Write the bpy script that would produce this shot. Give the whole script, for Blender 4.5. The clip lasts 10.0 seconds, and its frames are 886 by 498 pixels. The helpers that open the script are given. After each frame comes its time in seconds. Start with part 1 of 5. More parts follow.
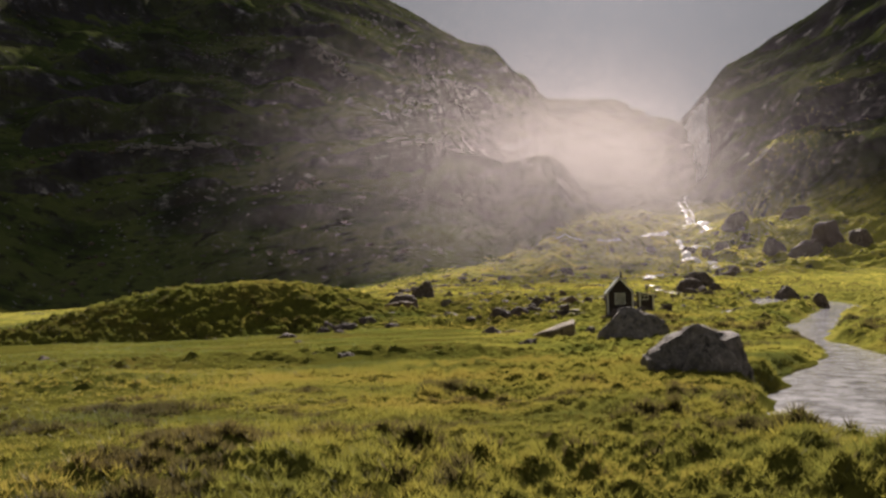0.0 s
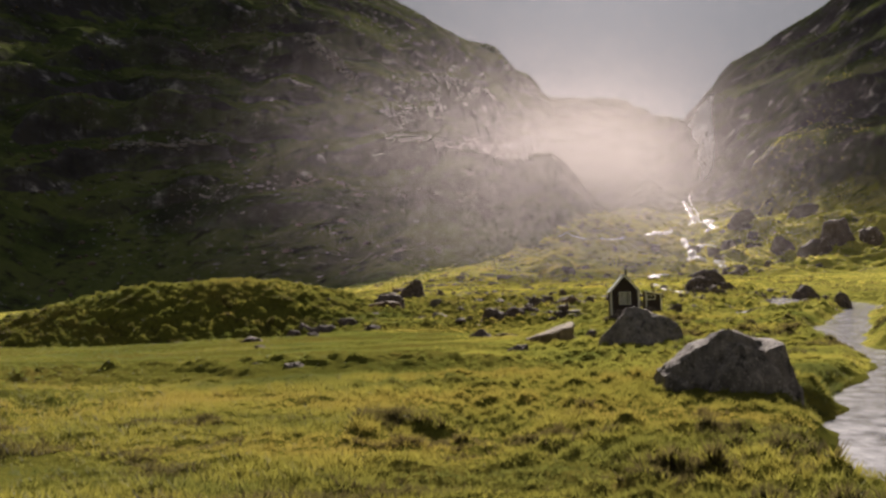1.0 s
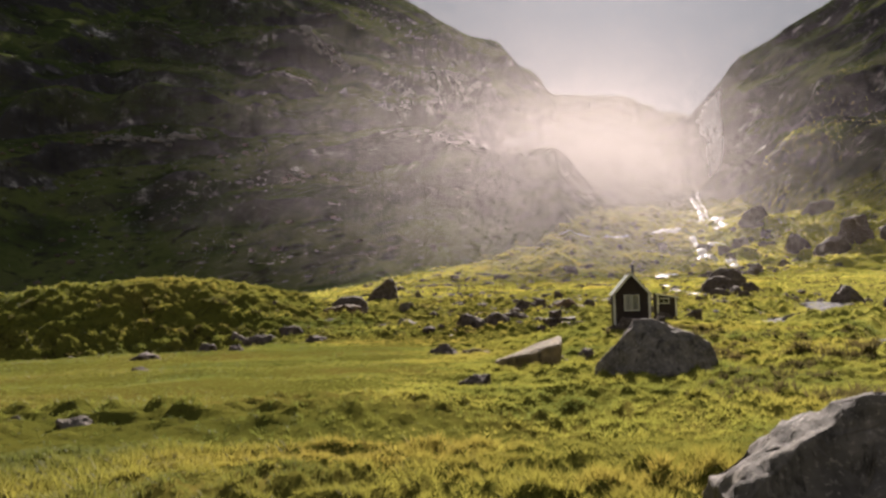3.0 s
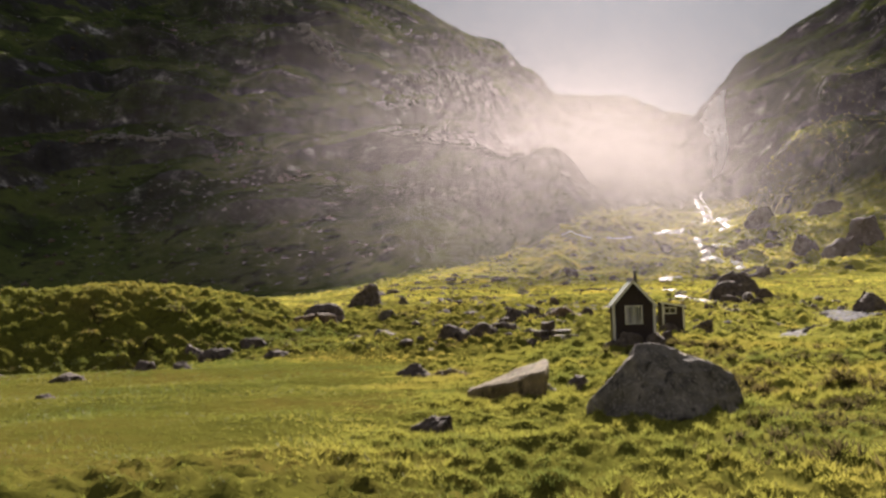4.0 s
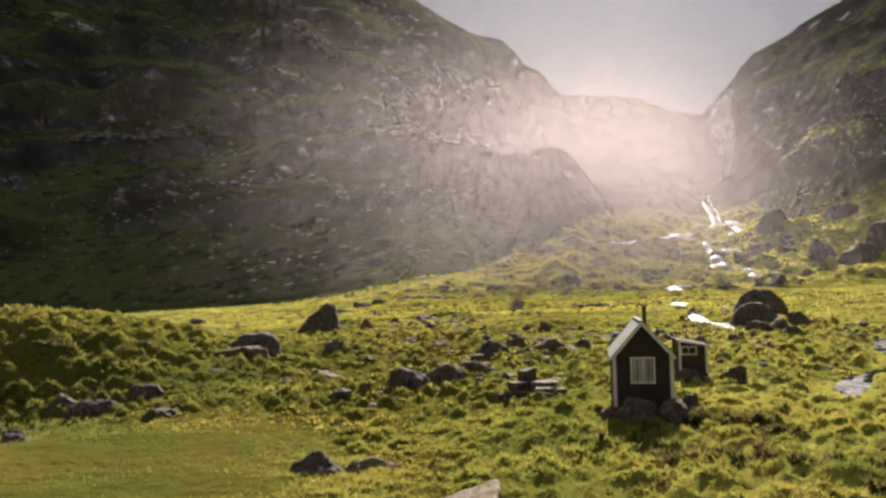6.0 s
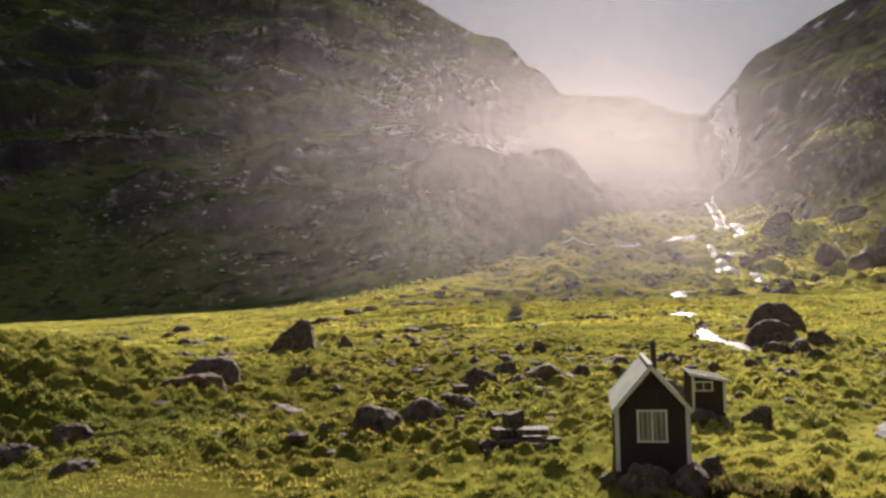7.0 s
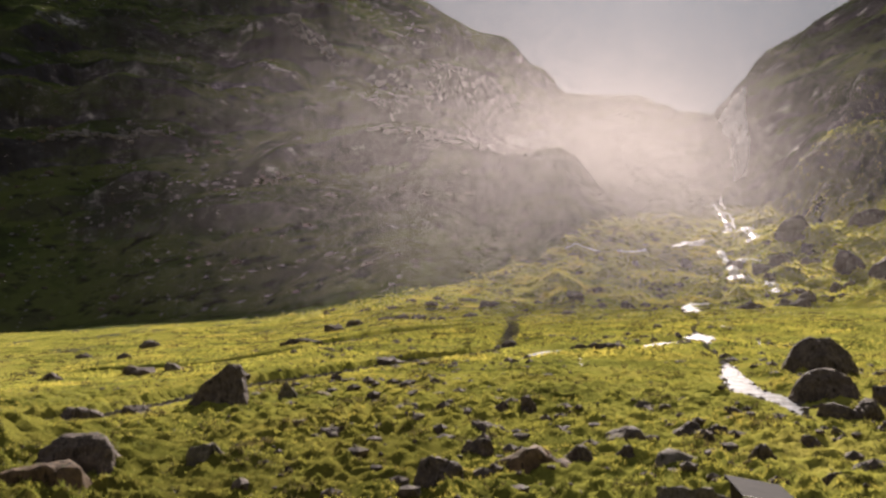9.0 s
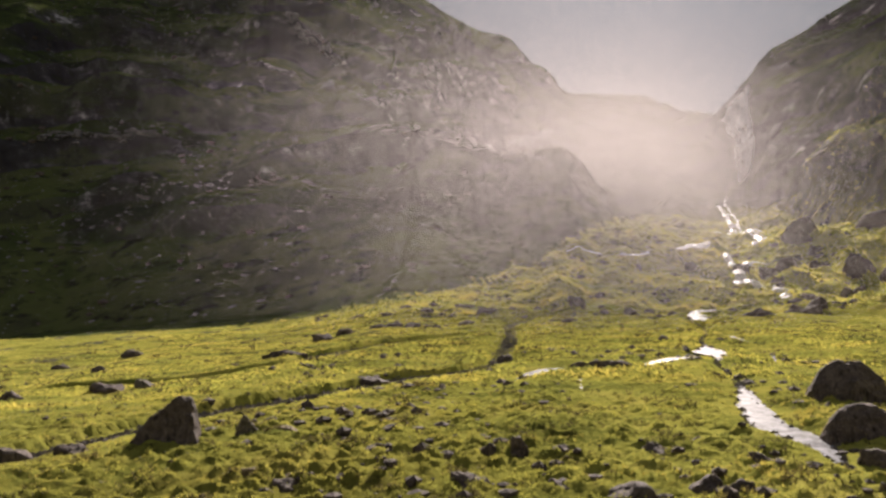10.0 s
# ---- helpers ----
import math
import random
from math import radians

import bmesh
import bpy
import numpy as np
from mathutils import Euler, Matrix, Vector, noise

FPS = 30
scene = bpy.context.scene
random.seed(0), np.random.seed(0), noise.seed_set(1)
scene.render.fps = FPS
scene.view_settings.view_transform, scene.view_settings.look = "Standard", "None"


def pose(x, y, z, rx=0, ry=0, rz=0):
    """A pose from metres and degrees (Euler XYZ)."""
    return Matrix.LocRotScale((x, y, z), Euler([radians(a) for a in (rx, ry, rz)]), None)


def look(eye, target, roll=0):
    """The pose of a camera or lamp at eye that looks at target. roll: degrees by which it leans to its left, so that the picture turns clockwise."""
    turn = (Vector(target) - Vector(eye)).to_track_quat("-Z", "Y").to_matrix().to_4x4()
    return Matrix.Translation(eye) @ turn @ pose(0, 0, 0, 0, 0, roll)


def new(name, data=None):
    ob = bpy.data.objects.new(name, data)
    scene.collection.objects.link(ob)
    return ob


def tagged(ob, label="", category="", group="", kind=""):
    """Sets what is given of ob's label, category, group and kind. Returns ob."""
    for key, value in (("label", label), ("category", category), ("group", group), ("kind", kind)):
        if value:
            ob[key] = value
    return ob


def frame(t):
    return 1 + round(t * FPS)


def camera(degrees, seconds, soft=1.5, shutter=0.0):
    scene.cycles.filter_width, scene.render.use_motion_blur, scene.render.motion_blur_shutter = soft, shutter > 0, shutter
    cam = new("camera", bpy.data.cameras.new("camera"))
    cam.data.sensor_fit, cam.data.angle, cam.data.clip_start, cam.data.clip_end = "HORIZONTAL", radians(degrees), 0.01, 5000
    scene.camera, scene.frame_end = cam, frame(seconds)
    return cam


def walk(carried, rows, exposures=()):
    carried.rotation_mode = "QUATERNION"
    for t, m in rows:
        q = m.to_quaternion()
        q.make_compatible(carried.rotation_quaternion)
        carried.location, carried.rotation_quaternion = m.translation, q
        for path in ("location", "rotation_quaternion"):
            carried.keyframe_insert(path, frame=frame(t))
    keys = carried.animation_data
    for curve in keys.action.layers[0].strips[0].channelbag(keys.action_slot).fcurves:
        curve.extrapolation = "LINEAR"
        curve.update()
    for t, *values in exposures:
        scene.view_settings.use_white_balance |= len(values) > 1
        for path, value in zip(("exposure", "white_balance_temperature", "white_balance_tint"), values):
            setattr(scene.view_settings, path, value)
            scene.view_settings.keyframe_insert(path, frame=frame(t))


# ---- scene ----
cam = camera(52.8, 10.0, 2.6)
METRES, EYE, TILT, LEAN, TURN = 95.0, 6.555, 0.0, 0.0, 0.0
ROWS = [
    (0.0, 0.0, 0.0, 0.0, 0.09, 2.62, 1.92),
    (0.5, 0.01, 0.0575, -0.0016, 0.18, 2.65, 1.92),
    (1.0, 0.0194, 0.1096, -0.0028, 0.27, 2.65, 1.9),
    (1.5, 0.0297, 0.1654, -0.0039, 0.36, 2.65, 1.89),
    (2.0, 0.0392, 0.2159, -0.0049, 0.43, 2.64, 1.87),
    (3.5, 0.07, 0.3692, 0.0006, 0.68, 2.68, 1.81),
    (4.0, 0.08, 0.4171, 0.0039, 0.76, 2.71, 1.75),
    (4.5, 0.0904, 0.4677, 0.0076, 0.83, 2.74, 1.68),
    (5.0, 0.0998, 0.5133, 0.0121, 0.91, 2.76, 1.63),
    (5.5, 0.1087, 0.5624, 0.0187, 0.99, 2.78, 1.61),
    (7.0, 0.1327, 0.6984, 0.0406, 1.18, 2.81, 1.48),
    (7.5, 0.1407, 0.7462, 0.0486, 1.25, 2.83, 1.45),
    (8.0, 0.1481, 0.7909, 0.0557, 1.32, 2.84, 1.43),
    (8.5, 0.1552, 0.8404, 0.064, 1.38, 2.82, 1.4),
    (9.0, 0.1616, 0.8852, 0.0715, 1.44, 2.79, 1.39),
    (9.5, 0.1689, 0.9331, 0.079, 1.51, 2.8, 1.42),
    (10.0, 0.1758, 0.9776, 0.0866, 1.57, 2.8, 1.42),
]
walk(cam, [(t, pose(0, 0, EYE, TILT, LEAN, TURN) @ pose(METRES * x, METRES * y, METRES * z, 90 + pitch, roll, yaw)) for t, x, y, z, yaw, pitch, roll in ROWS],
     [(0.0, 0.80, 6270, 18), (2.0, 1.10, 6270, 18), (4.0, 1.28, 6270, 18), (7.0, 1.12, 6250, 18), (10.0, 0.96, 6250, 18)])


# ---- world, sun ----
SUN_AZ, SUN_EL = radians(11.0), radians(27.0)      # azimuth from +y towards +x
world = bpy.data.worlds.new("sky")
scene.world = world
world.use_nodes = True
wn = world.node_tree.nodes
sky = wn.new("ShaderNodeTexSky")
sky.sky_type = "NISHITA"
sky.sun_disc = False
sky.sun_elevation, sky.sun_rotation = SUN_EL, SUN_AZ
sky.air_density, sky.dust_density, sky.ozone_density = 1.0, 6.0, 1.0
grey = wn.new("ShaderNodeHueSaturation")
grey.inputs["Saturation"].default_value = 0.12
world.node_tree.links.new(sky.outputs[0], grey.inputs["Color"])
veil = wn.new("ShaderNodeMix")          # thin high cloud evens out the glare round the sun
veil.data_type, veil.blend_type = "RGBA", "DARKEN"
veil.inputs[0].default_value = 0.985
veil.inputs[7].default_value = (1.12, 1.15, 1.16, 1)
world.node_tree.links.new(grey.outputs[0], veil.inputs[6])
world.node_tree.links.new(veil.outputs[2], wn["Background"].inputs["Color"])
wn["Background"].inputs["Strength"].default_value = 0.085
sun_data = bpy.data.lights.new("sun", "SUN")
sun_data.energy, sun_data.angle, sun_data.color = 5.0, radians(0.6), (1.0, 0.89, 0.745)
sun = new("sun", sun_data)
SUN_DIR = Vector((math.sin(SUN_AZ) * math.cos(SUN_EL), math.cos(SUN_AZ) * math.cos(SUN_EL), math.sin(SUN_EL)))
sun.matrix_world = look(SUN_DIR * 60, (0, 0, 0))


# ---- materials ----
def material(name, rough=0.8, metal=0.0):
    m = bpy.data.materials.new(name)
    m.use_nodes = True
    b = m.node_tree.nodes["Principled BSDF"]
    b.inputs["Roughness"].default_value, b.inputs["Metallic"].default_value = rough, metal
    if rough > 0.8:
        b.inputs["Specular IOR Level"].default_value = 0.12
    return m, m.node_tree, b


def noise_node(nt, scale, detail=4.0, coord="Position", stretch=None, rough=0.55):
    if coord == "Position":
        src = nt.nodes.new("ShaderNodeNewGeometry").outputs["Position"]
    else:
        src = nt.nodes.new("ShaderNodeTexCoord").outputs[coord]
    if stretch:
        mp = nt.nodes.new("ShaderNodeMapping")
        mp.inputs["Scale"].default_value = stretch
        nt.links.new(src, mp.inputs["Vector"])
        src = mp.outputs["Vector"]
    n = nt.nodes.new("ShaderNodeTexNoise")
    n.inputs["Scale"].default_value, n.inputs["Detail"].default_value = scale, detail
    n.inputs["Roughness"].default_value = rough
    nt.links.new(src, n.inputs["Vector"])
    return n.outputs["Fac"]


def ramp(nt, fac, stops):
    r = nt.nodes.new("ShaderNodeValToRGB")
    e = r.color_ramp.elements
    while len(e) < len(stops):
        e.new(0.5)
    for k, (p, c) in enumerate(stops):
        e[k].position, e[k].color = p, (*c, 1.0) if len(c) == 3 else c
    nt.links.new(fac, r.inputs["Fac"])
    return r.outputs["Color"]


def grey_ramp(nt, fac, lo, hi):
    return ramp(nt, fac, [(lo, (0, 0, 0)), (hi, (1, 1, 1))])


def mix(nt, fac, a, b, mode="MIX"):
    m = nt.nodes.new("ShaderNodeMix")
    m.data_type, m.blend_type = "RGBA", mode
    for sock, v in ((m.inputs[0], fac), (m.inputs[6], a), (m.inputs[7], b)):
        if isinstance(v, (int, float)):
            sock.default_value = v
        elif isinstance(v, tuple):
            sock.default_value = (*v, 1.0)
        else:
            nt.links.new(v, sock)
    return m.outputs[2]


def bump(nt, bsdf, fac, strength=0.4, dist=0.05):
    b = nt.nodes.new("ShaderNodeBump")
    b.inputs["Strength"].default_value, b.inputs["Distance"].default_value = strength, dist
    nt.links.new(fac, b.inputs["Height"])
    nt.links.new(b.outputs["Normal"], bsdf.inputs["Normal"])


def math_node(nt, op, a, b=0.0, c=0.0):
    n = nt.nodes.new("ShaderNodeMath")
    n.operation = op
    for sock, v in zip(n.inputs, (a, b, c)):
        if isinstance(v, (int, float)):
            sock.default_value = v
        else:
            nt.links.new(v, sock)
    return n.outputs[0]


def span(nt, fac, lo, hi):
    n = nt.nodes.new("ShaderNodeMapRange")
    n.interpolation_type = "SMOOTHSTEP"
    n.inputs[1].default_value, n.inputs[2].default_value = lo, hi
    nt.links.new(fac, n.inputs[0])
    return n.outputs[0]


def ground_material():
    m, nt, b = material("meadow_and_mountain", 0.95)
    b.inputs["Specular IOR Level"].default_value = 0.0
    geo = nt.nodes.new("ShaderNodeNewGeometry")
    sep, up = nt.nodes.new("ShaderNodeSeparateXYZ"), nt.nodes.new("ShaderNodeSeparateXYZ")
    nt.links.new(geo.outputs["Position"], sep.inputs[0])
    nt.links.new(geo.outputs["Normal"], up.inputs[0])
    broad = noise_node(nt, 0.06, 5, stretch=(1, 1.6, 1))
    mid = noise_node(nt, 0.5, 5)
    fine = noise_node(nt, 3.5, 6)
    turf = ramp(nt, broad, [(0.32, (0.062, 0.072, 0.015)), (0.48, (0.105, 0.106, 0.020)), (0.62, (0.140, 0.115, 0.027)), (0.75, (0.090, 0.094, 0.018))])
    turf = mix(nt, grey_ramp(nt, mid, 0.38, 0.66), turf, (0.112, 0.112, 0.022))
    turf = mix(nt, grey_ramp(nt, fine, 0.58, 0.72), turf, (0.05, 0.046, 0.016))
    # turf brightens with distance and near the cottage, imitating sunlight and glare in colour
    sunlit_turf = ramp(nt, noise_node(nt, 0.11, 6, stretch=(1, 1.5, 1), rough=0.6), [(0.36, (0.150, 0.158, 0.034)), (0.5, (0.300, 0.296, 0.060)), (0.64, (0.360, 0.325, 0.075))])
    sunlit_turf = mix(nt, grey_ramp(nt, noise_node(nt, 0.9, 5), 0.56, 0.68), sunlit_turf, (0.075, 0.070, 0.022))
    turf = mix(nt, math_node(nt, "MAXIMUM", span(nt, sep.outputs["Y"], 112, 180), math_node(nt, "MULTIPLY", span(nt, sep.outputs["X"], 3, 33), span(nt, sep.outputs["Y"], 50, 80))), turf, sunlit_turf)
    # gravel and bare stones show through on the upper fan
    stony = math_node(nt, "MULTIPLY", span(nt, sep.outputs["Y"], 240, 300), grey_ramp(nt, noise_node(nt, 0.11, 6, stretch=(1, 0.6, 1), rough=0.65), 0.57, 0.64))
    turf = mix(nt, stony, turf, (0.085, 0.078, 0.068))
    # heath on the mountain sides: dull green and brown, broken by stones and rock bands
    heath = ramp(nt, noise_node(nt, 0.016, 8, stretch=(1, 1, 1.3), rough=0.62), [(0.36, (0.030, 0.032, 0.022)), (0.46, (0.052, 0.068, 0.024)), (0.55, (0.092, 0.108, 0.036)), (0.68, (0.060, 0.060, 0.036))])
    heath = mix(nt, grey_ramp(nt, noise_node(nt, 0.13, 5, rough=0.6), 0.52, 0.66), heath, (0.032, 0.032, 0.024))
    heath = mix(nt, grey_ramp(nt, noise_node(nt, 0.30, 3), 0.66, 0.70), heath, (0.20, 0.19, 0.18))
    bend = math_node(nt, "MAXIMUM", math_node(nt, "MAXIMUM", sep.outputs["X"], 0.0), math_node(nt, "MULTIPLY_ADD", sep.outputs["X"], 2.65, -82.0))
    foot = math_node(nt, "SUBTRACT", sep.outputs["Y"], bend)
    foot = math_node(nt, "MULTIPLY_ADD", noise_node(nt, 0.05, 5), 24.0, foot)
    slope = span(nt, foot, 350, 362)
    upper = span(nt, math_node(nt, "MULTIPLY_ADD", noise_node(nt, 0.02, 4), 50.0, sep.outputs["Z"]), 62, 96)
    col = mix(nt, math_node(nt, "MAXIMUM", slope, upper), turf, heath)
    rock = ramp(nt, noise_node(nt, 0.05, 9, stretch=(1, 1, 1.4), rough=0.66), [(0.34, (0.036, 0.033, 0.036)), (0.53, (0.062, 0.057, 0.062)), (0.60, (0.13, 0.12, 0.125)), (0.66, (0.42, 0.40, 0.39))])
    rock = mix(nt, grey_ramp(nt, noise_node(nt, 0.10, 6, stretch=(1.6, 1.6, 0.5), rough=0.6), 0.50, 0.60), rock, (0.05, 0.046, 0.044))
    bands = grey_ramp(nt, noise_node(nt, 0.018, 9, stretch=(0.7, 0.7, 2.6), rough=0.68), 0.49, 0.54)
    steep = math_node(nt, "MULTIPLY_ADD", noise_node(nt, 0.06, 7, rough=0.65), 0.5, up.outputs["Z"])
    steep = mix(nt, 1.0, (1.0, 1.0, 1.0), grey_ramp(nt, steep, 0.97, 1.09), "DIFFERENCE")
    isrock = math_node(nt, "MULTIPLY", span(nt, sep.outputs["Z"], 24, 60), math_node(nt, "MULTIPLY", steep, math_node(nt, "MULTIPLY_ADD", bands, 0.50, 0.48)))
    col = mix(nt, isrock, col, rock)
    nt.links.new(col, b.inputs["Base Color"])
    bump(nt, b, mix(nt, upper, noise_node(nt, 1.2, 8, rough=0.7), noise_node(nt, 0.22, 7, rough=0.62)), 0.5, 0.5)
    return m


def grass_material(name="grass_blades", tone=1.0, green=0.0, sunny=1.0):
    m, nt, b = material(name, 0.6)
    geo = nt.nodes.new("ShaderNodeNewGeometry")
    own = ramp(nt, geo.outputs["Random Per Island"], [(0.0, (0.128, 0.140, 0.034)), (0.4, (0.176, 0.178, 0.042)), (0.75, (0.220, 0.202, 0.048)), (1.0, (0.235, 0.19, 0.056))])
    patch = ramp(nt, noise_node(nt, 0.09, 4, stretch=(1, 1.6, 1)), [(0.36, (0.060, 0.078, 0.022)), (0.5, (0.175, 0.172, 0.036)), (0.64, (0.230, 0.192, 0.046))])
    col = mix(nt, 0.84, own, patch)
    if green:
        col = mix(nt, green, col, (0.082, 0.110, 0.024))
    # scales the blade colour to imitate more or less sunlight
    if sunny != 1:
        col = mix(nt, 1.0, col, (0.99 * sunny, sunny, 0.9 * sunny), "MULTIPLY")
    if tone < 1:
        col = mix(nt, 1.0 - tone, col, (0.030, 0.024, 0.014))
    nt.links.new(col, b.inputs["Base Color"])
    tr = nt.nodes.new("ShaderNodeBsdfTranslucent")
    gain = nt.nodes.new("ShaderNodeVectorMath")
    gain.operation = "MULTIPLY"
    gain.inputs[1].default_value = (2.05, 1.95, 1.85)
    nt.links.new(col, gain.inputs[0])
    nt.links.new(gain.outputs[0], tr.inputs["Color"])
    mx = nt.nodes.new("ShaderNodeMixShader")
    mx.inputs[0].default_value = 0.6
    nt.links.new(b.outputs[0], mx.inputs[1])
    nt.links.new(tr.outputs[0], mx.inputs[2])
    nt.links.new(mx.outputs[0], nt.nodes["Material Output"].inputs["Surface"])
    return m


def rock_material(name, dark, light, moss=0.0):
    m, nt, b = material(name, 0.85)
    b.inputs["Specular IOR Level"].default_value = 0.3
    c = ramp(nt, noise_node(nt, 1.3, 9, "Object", rough=0.65), [(0.3, dark), (0.52, tuple((p + q) / 2 for p, q in zip(dark, light))), (0.72, light)])
    c = mix(nt, grey_ramp(nt, noise_node(nt, 3.2, 8, "Object", (1, 1, 0.35), 0.7), 0.54, 0.66), c, tuple(min(1, 1.15 * v) for v in light))
    c = mix(nt, grey_ramp(nt, noise_node(nt, 9.0, 6, "Object"), 0.58, 0.68), c, tuple(min(1, 1.3 * v) for v in light))
    c = mix(nt, grey_ramp(nt, noise_node(nt, 2.6, 8, "Object", (1, 1, 0.22), 0.65), 0.54, 0.66), c, tuple(0.6 * v for v in dark))
    if moss:
        geo = nt.nodes.new("ShaderNodeNewGeometry")
        up = nt.nodes.new("ShaderNodeSeparateXYZ")
        nt.links.new(geo.outputs["Normal"], up.inputs[0])
        add = nt.nodes.new("ShaderNodeMath")
        add.operation = "MULTIPLY"
        nt.links.new(up.outputs["Z"], add.inputs[0])
        nt.links.new(noise_node(nt, 1.7, 5, "Object"), add.inputs[1])
        c = mix(nt, grey_ramp(nt, add.outputs[0], 0.62 - moss, 0.7 - moss), c, (0.09, 0.10, 0.02))
    nt.links.new(c, b.inputs["Base Color"])
    bump(nt, b, noise_node(nt, 4.5, 12, "Object", rough=0.75), 0.9, 0.10)
    return m


def plain_material(name, color, rough=0.7, metal=0.0, vary=0.25, scale=4.0, stretch=None, relief=0.15):
    m, nt, b = material(name, rough, metal)
    n = noise_node(nt, scale, 6, "Object", stretch)
    lo, hi = tuple(v * (1 - vary) for v in color), tuple(min(1, v * (1 + vary)) for v in color)
    c = ramp(nt, n, [(0.3, lo), (0.7, hi)])
    nt.links.new(c, b.inputs["Base Color"])
    bump(nt, b, noise_node(nt, scale * 3, 5, "Object", stretch), relief, 0.02)
    return m


def water_material(name, strength, dist, rough, tone):
    m, nt, b = material(name, rough)
    # pale tone and streaks put sky reflection and ripples into the base colour
    c = ramp(nt, noise_node(nt, 0.9, 6, stretch=(1.0, 0.7, 1), rough=0.7), [(0.38, tuple(0.55 * v for v in tone)), (0.62, tuple(1.5 * v for v in tone))])
    nt.links.new(c, b.inputs["Base Color"])
    b.inputs["IOR"].default_value = 1.33
    n = nt.nodes.new("ShaderNodeMath")
    n.operation = "ADD"
    nt.links.new(noise_node(nt, 1.6, 4, stretch=(1, 0.45, 1)), n.inputs[0])
    nt.links.new(noise_node(nt, 5.0, 3, stretch=(1, 0.6, 1)), n.inputs[1])
    bump(nt, b, n.outputs[0], strength, dist)
    return m


def foam_material(name, gain, rough):
    m, nt, b = material(name, rough)
    c = ramp(nt, noise_node(nt, 0.5, 6, stretch=(1.6, 1, 0.25)), [(0.3, (0.55 * gain, 0.56 * gain, 0.58 * gain)), (0.55, (gain, gain, 1.02 * gain))])
    nt.links.new(c, b.inputs["Base Color"])
    bump(nt, b, noise_node(nt, 1.2, 6, stretch=(2, 1, 0.3)), 0.6, 0.5)
    tr, mx = nt.nodes.new("ShaderNodeBsdfTranslucent"), nt.nodes.new("ShaderNodeMixShader")
    nt.links.new(c, tr.inputs["Color"])
    mx.inputs[0].default_value = 0.5
    nt.links.new(b.outputs[0], mx.inputs[1])
    nt.links.new(tr.outputs[0], mx.inputs[2])
    nt.links.new(mx.outputs[0], nt.nodes["Material Output"].inputs["Surface"])
    return m


def glass_material():
    m, nt, b = material("window_glass", 0.04)
    b.inputs["Base Color"].default_value = (0.9, 0.93, 0.92, 1)
    b.inputs["Transmission Weight"].default_value = 1.0
    b.inputs["IOR"].default_value = 1.45
    return m


def glare_material():
    m = bpy.data.materials.new("glare_thread")
    m.use_nodes = True
    nt = m.node_tree
    tr = nt.nodes.new("ShaderNodeBsdfTranslucent")
    tr.inputs["Color"].default_value = (0.38, 0.350, 0.348, 1)
    nt.links.new(tr.outputs[0], nt.nodes["Material Output"].inputs["Surface"])
    return m


# for the added threads that imitate glare across the valley head
GLARE = glare_material()
GROUND = ground_material()
# copies of one blade colour: darkened nearby for vignetting, brightened far off for sunlight
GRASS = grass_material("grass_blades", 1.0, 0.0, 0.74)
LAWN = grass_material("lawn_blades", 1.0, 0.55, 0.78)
SUNLIT_FAR = grass_material("sunlit_far_blades", 1.0, 0.0, 1.75)
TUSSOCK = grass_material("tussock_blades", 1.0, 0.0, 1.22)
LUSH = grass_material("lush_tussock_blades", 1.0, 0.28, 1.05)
HEATHER = grass_material("heather", 0.15)
ROCK_GREY = rock_material("grey_basalt", (0.078, 0.066, 0.052), (0.245, 0.21, 0.17), 0.06)
ROCK_DARK = rock_material("dark_basalt", (0.042, 0.031, 0.026), (0.175, 0.136, 0.112), 0.05)
ROCK_MOSSY = rock_material("lichened_basalt", (0.060, 0.054, 0.047), (0.270, 0.238, 0.205), 0.02)
ROCK_PALE = rock_material("pale_mountain_rock", (0.075, 0.069, 0.070), (0.29, 0.275, 0.27), 0.0)
ROCK_BROWN = rock_material("rusty_brown_rock", (0.055, 0.036, 0.022), (0.21, 0.135, 0.075), 0.08)
ROCK_TAN = rock_material("ochre_stone", (0.105, 0.080, 0.040), (0.29, 0.22, 0.11), 0.06)
WATER = water_material("stream_water", 0.34, 0.08, 0.12, (0.40, 0.40, 0.42))
RIFFLE = water_material("riffling_water", 0.2, 0.05, 0.2, (0.33, 0.33, 0.345))
FOAM = foam_material("white_water", 0.85, 0.45)
FALL = foam_material("falling_water", 0.92, 0.9)
TARRED = plain_material("tarred_boards", (0.034, 0.021, 0.020), 0.75, 0, 0.5, 3.0, (8, 8, 0.4), 0.5)
WHITE = plain_material("white_painted_wood", (0.72, 0.70, 0.66), 0.6, 0, 0.12, 6.0)
SHEET = plain_material("weathered_roof_sheet", (0.20, 0.23, 0.19), 0.85, 0.0, 0.2, 1.5, (1, 0.3, 1))
FELT = plain_material("roofing_felt", (0.024, 0.021, 0.020), 0.9, 0.0, 0.3, 2.0)
PIPE = plain_material("sooty_pipe", (0.07, 0.065, 0.06), 0.6, 0.3, 0.3, 5.0)
CAP = plain_material("ridge_flashing", (0.24, 0.24, 0.22), 0.9, 0.0, 0.2, 3.0)
CURTAIN = plain_material("curtain_cloth", (0.86, 0.83, 0.78), 0.9, 0, 0.1, 12.0)
DARK_ROOM = plain_material("dim_room", (0.05, 0.045, 0.04), 0.9)
GLASS = glass_material()

# ---- the lie of the land ----
rng = np.random.RandomState(7)
PERM = rng.permutation(512)
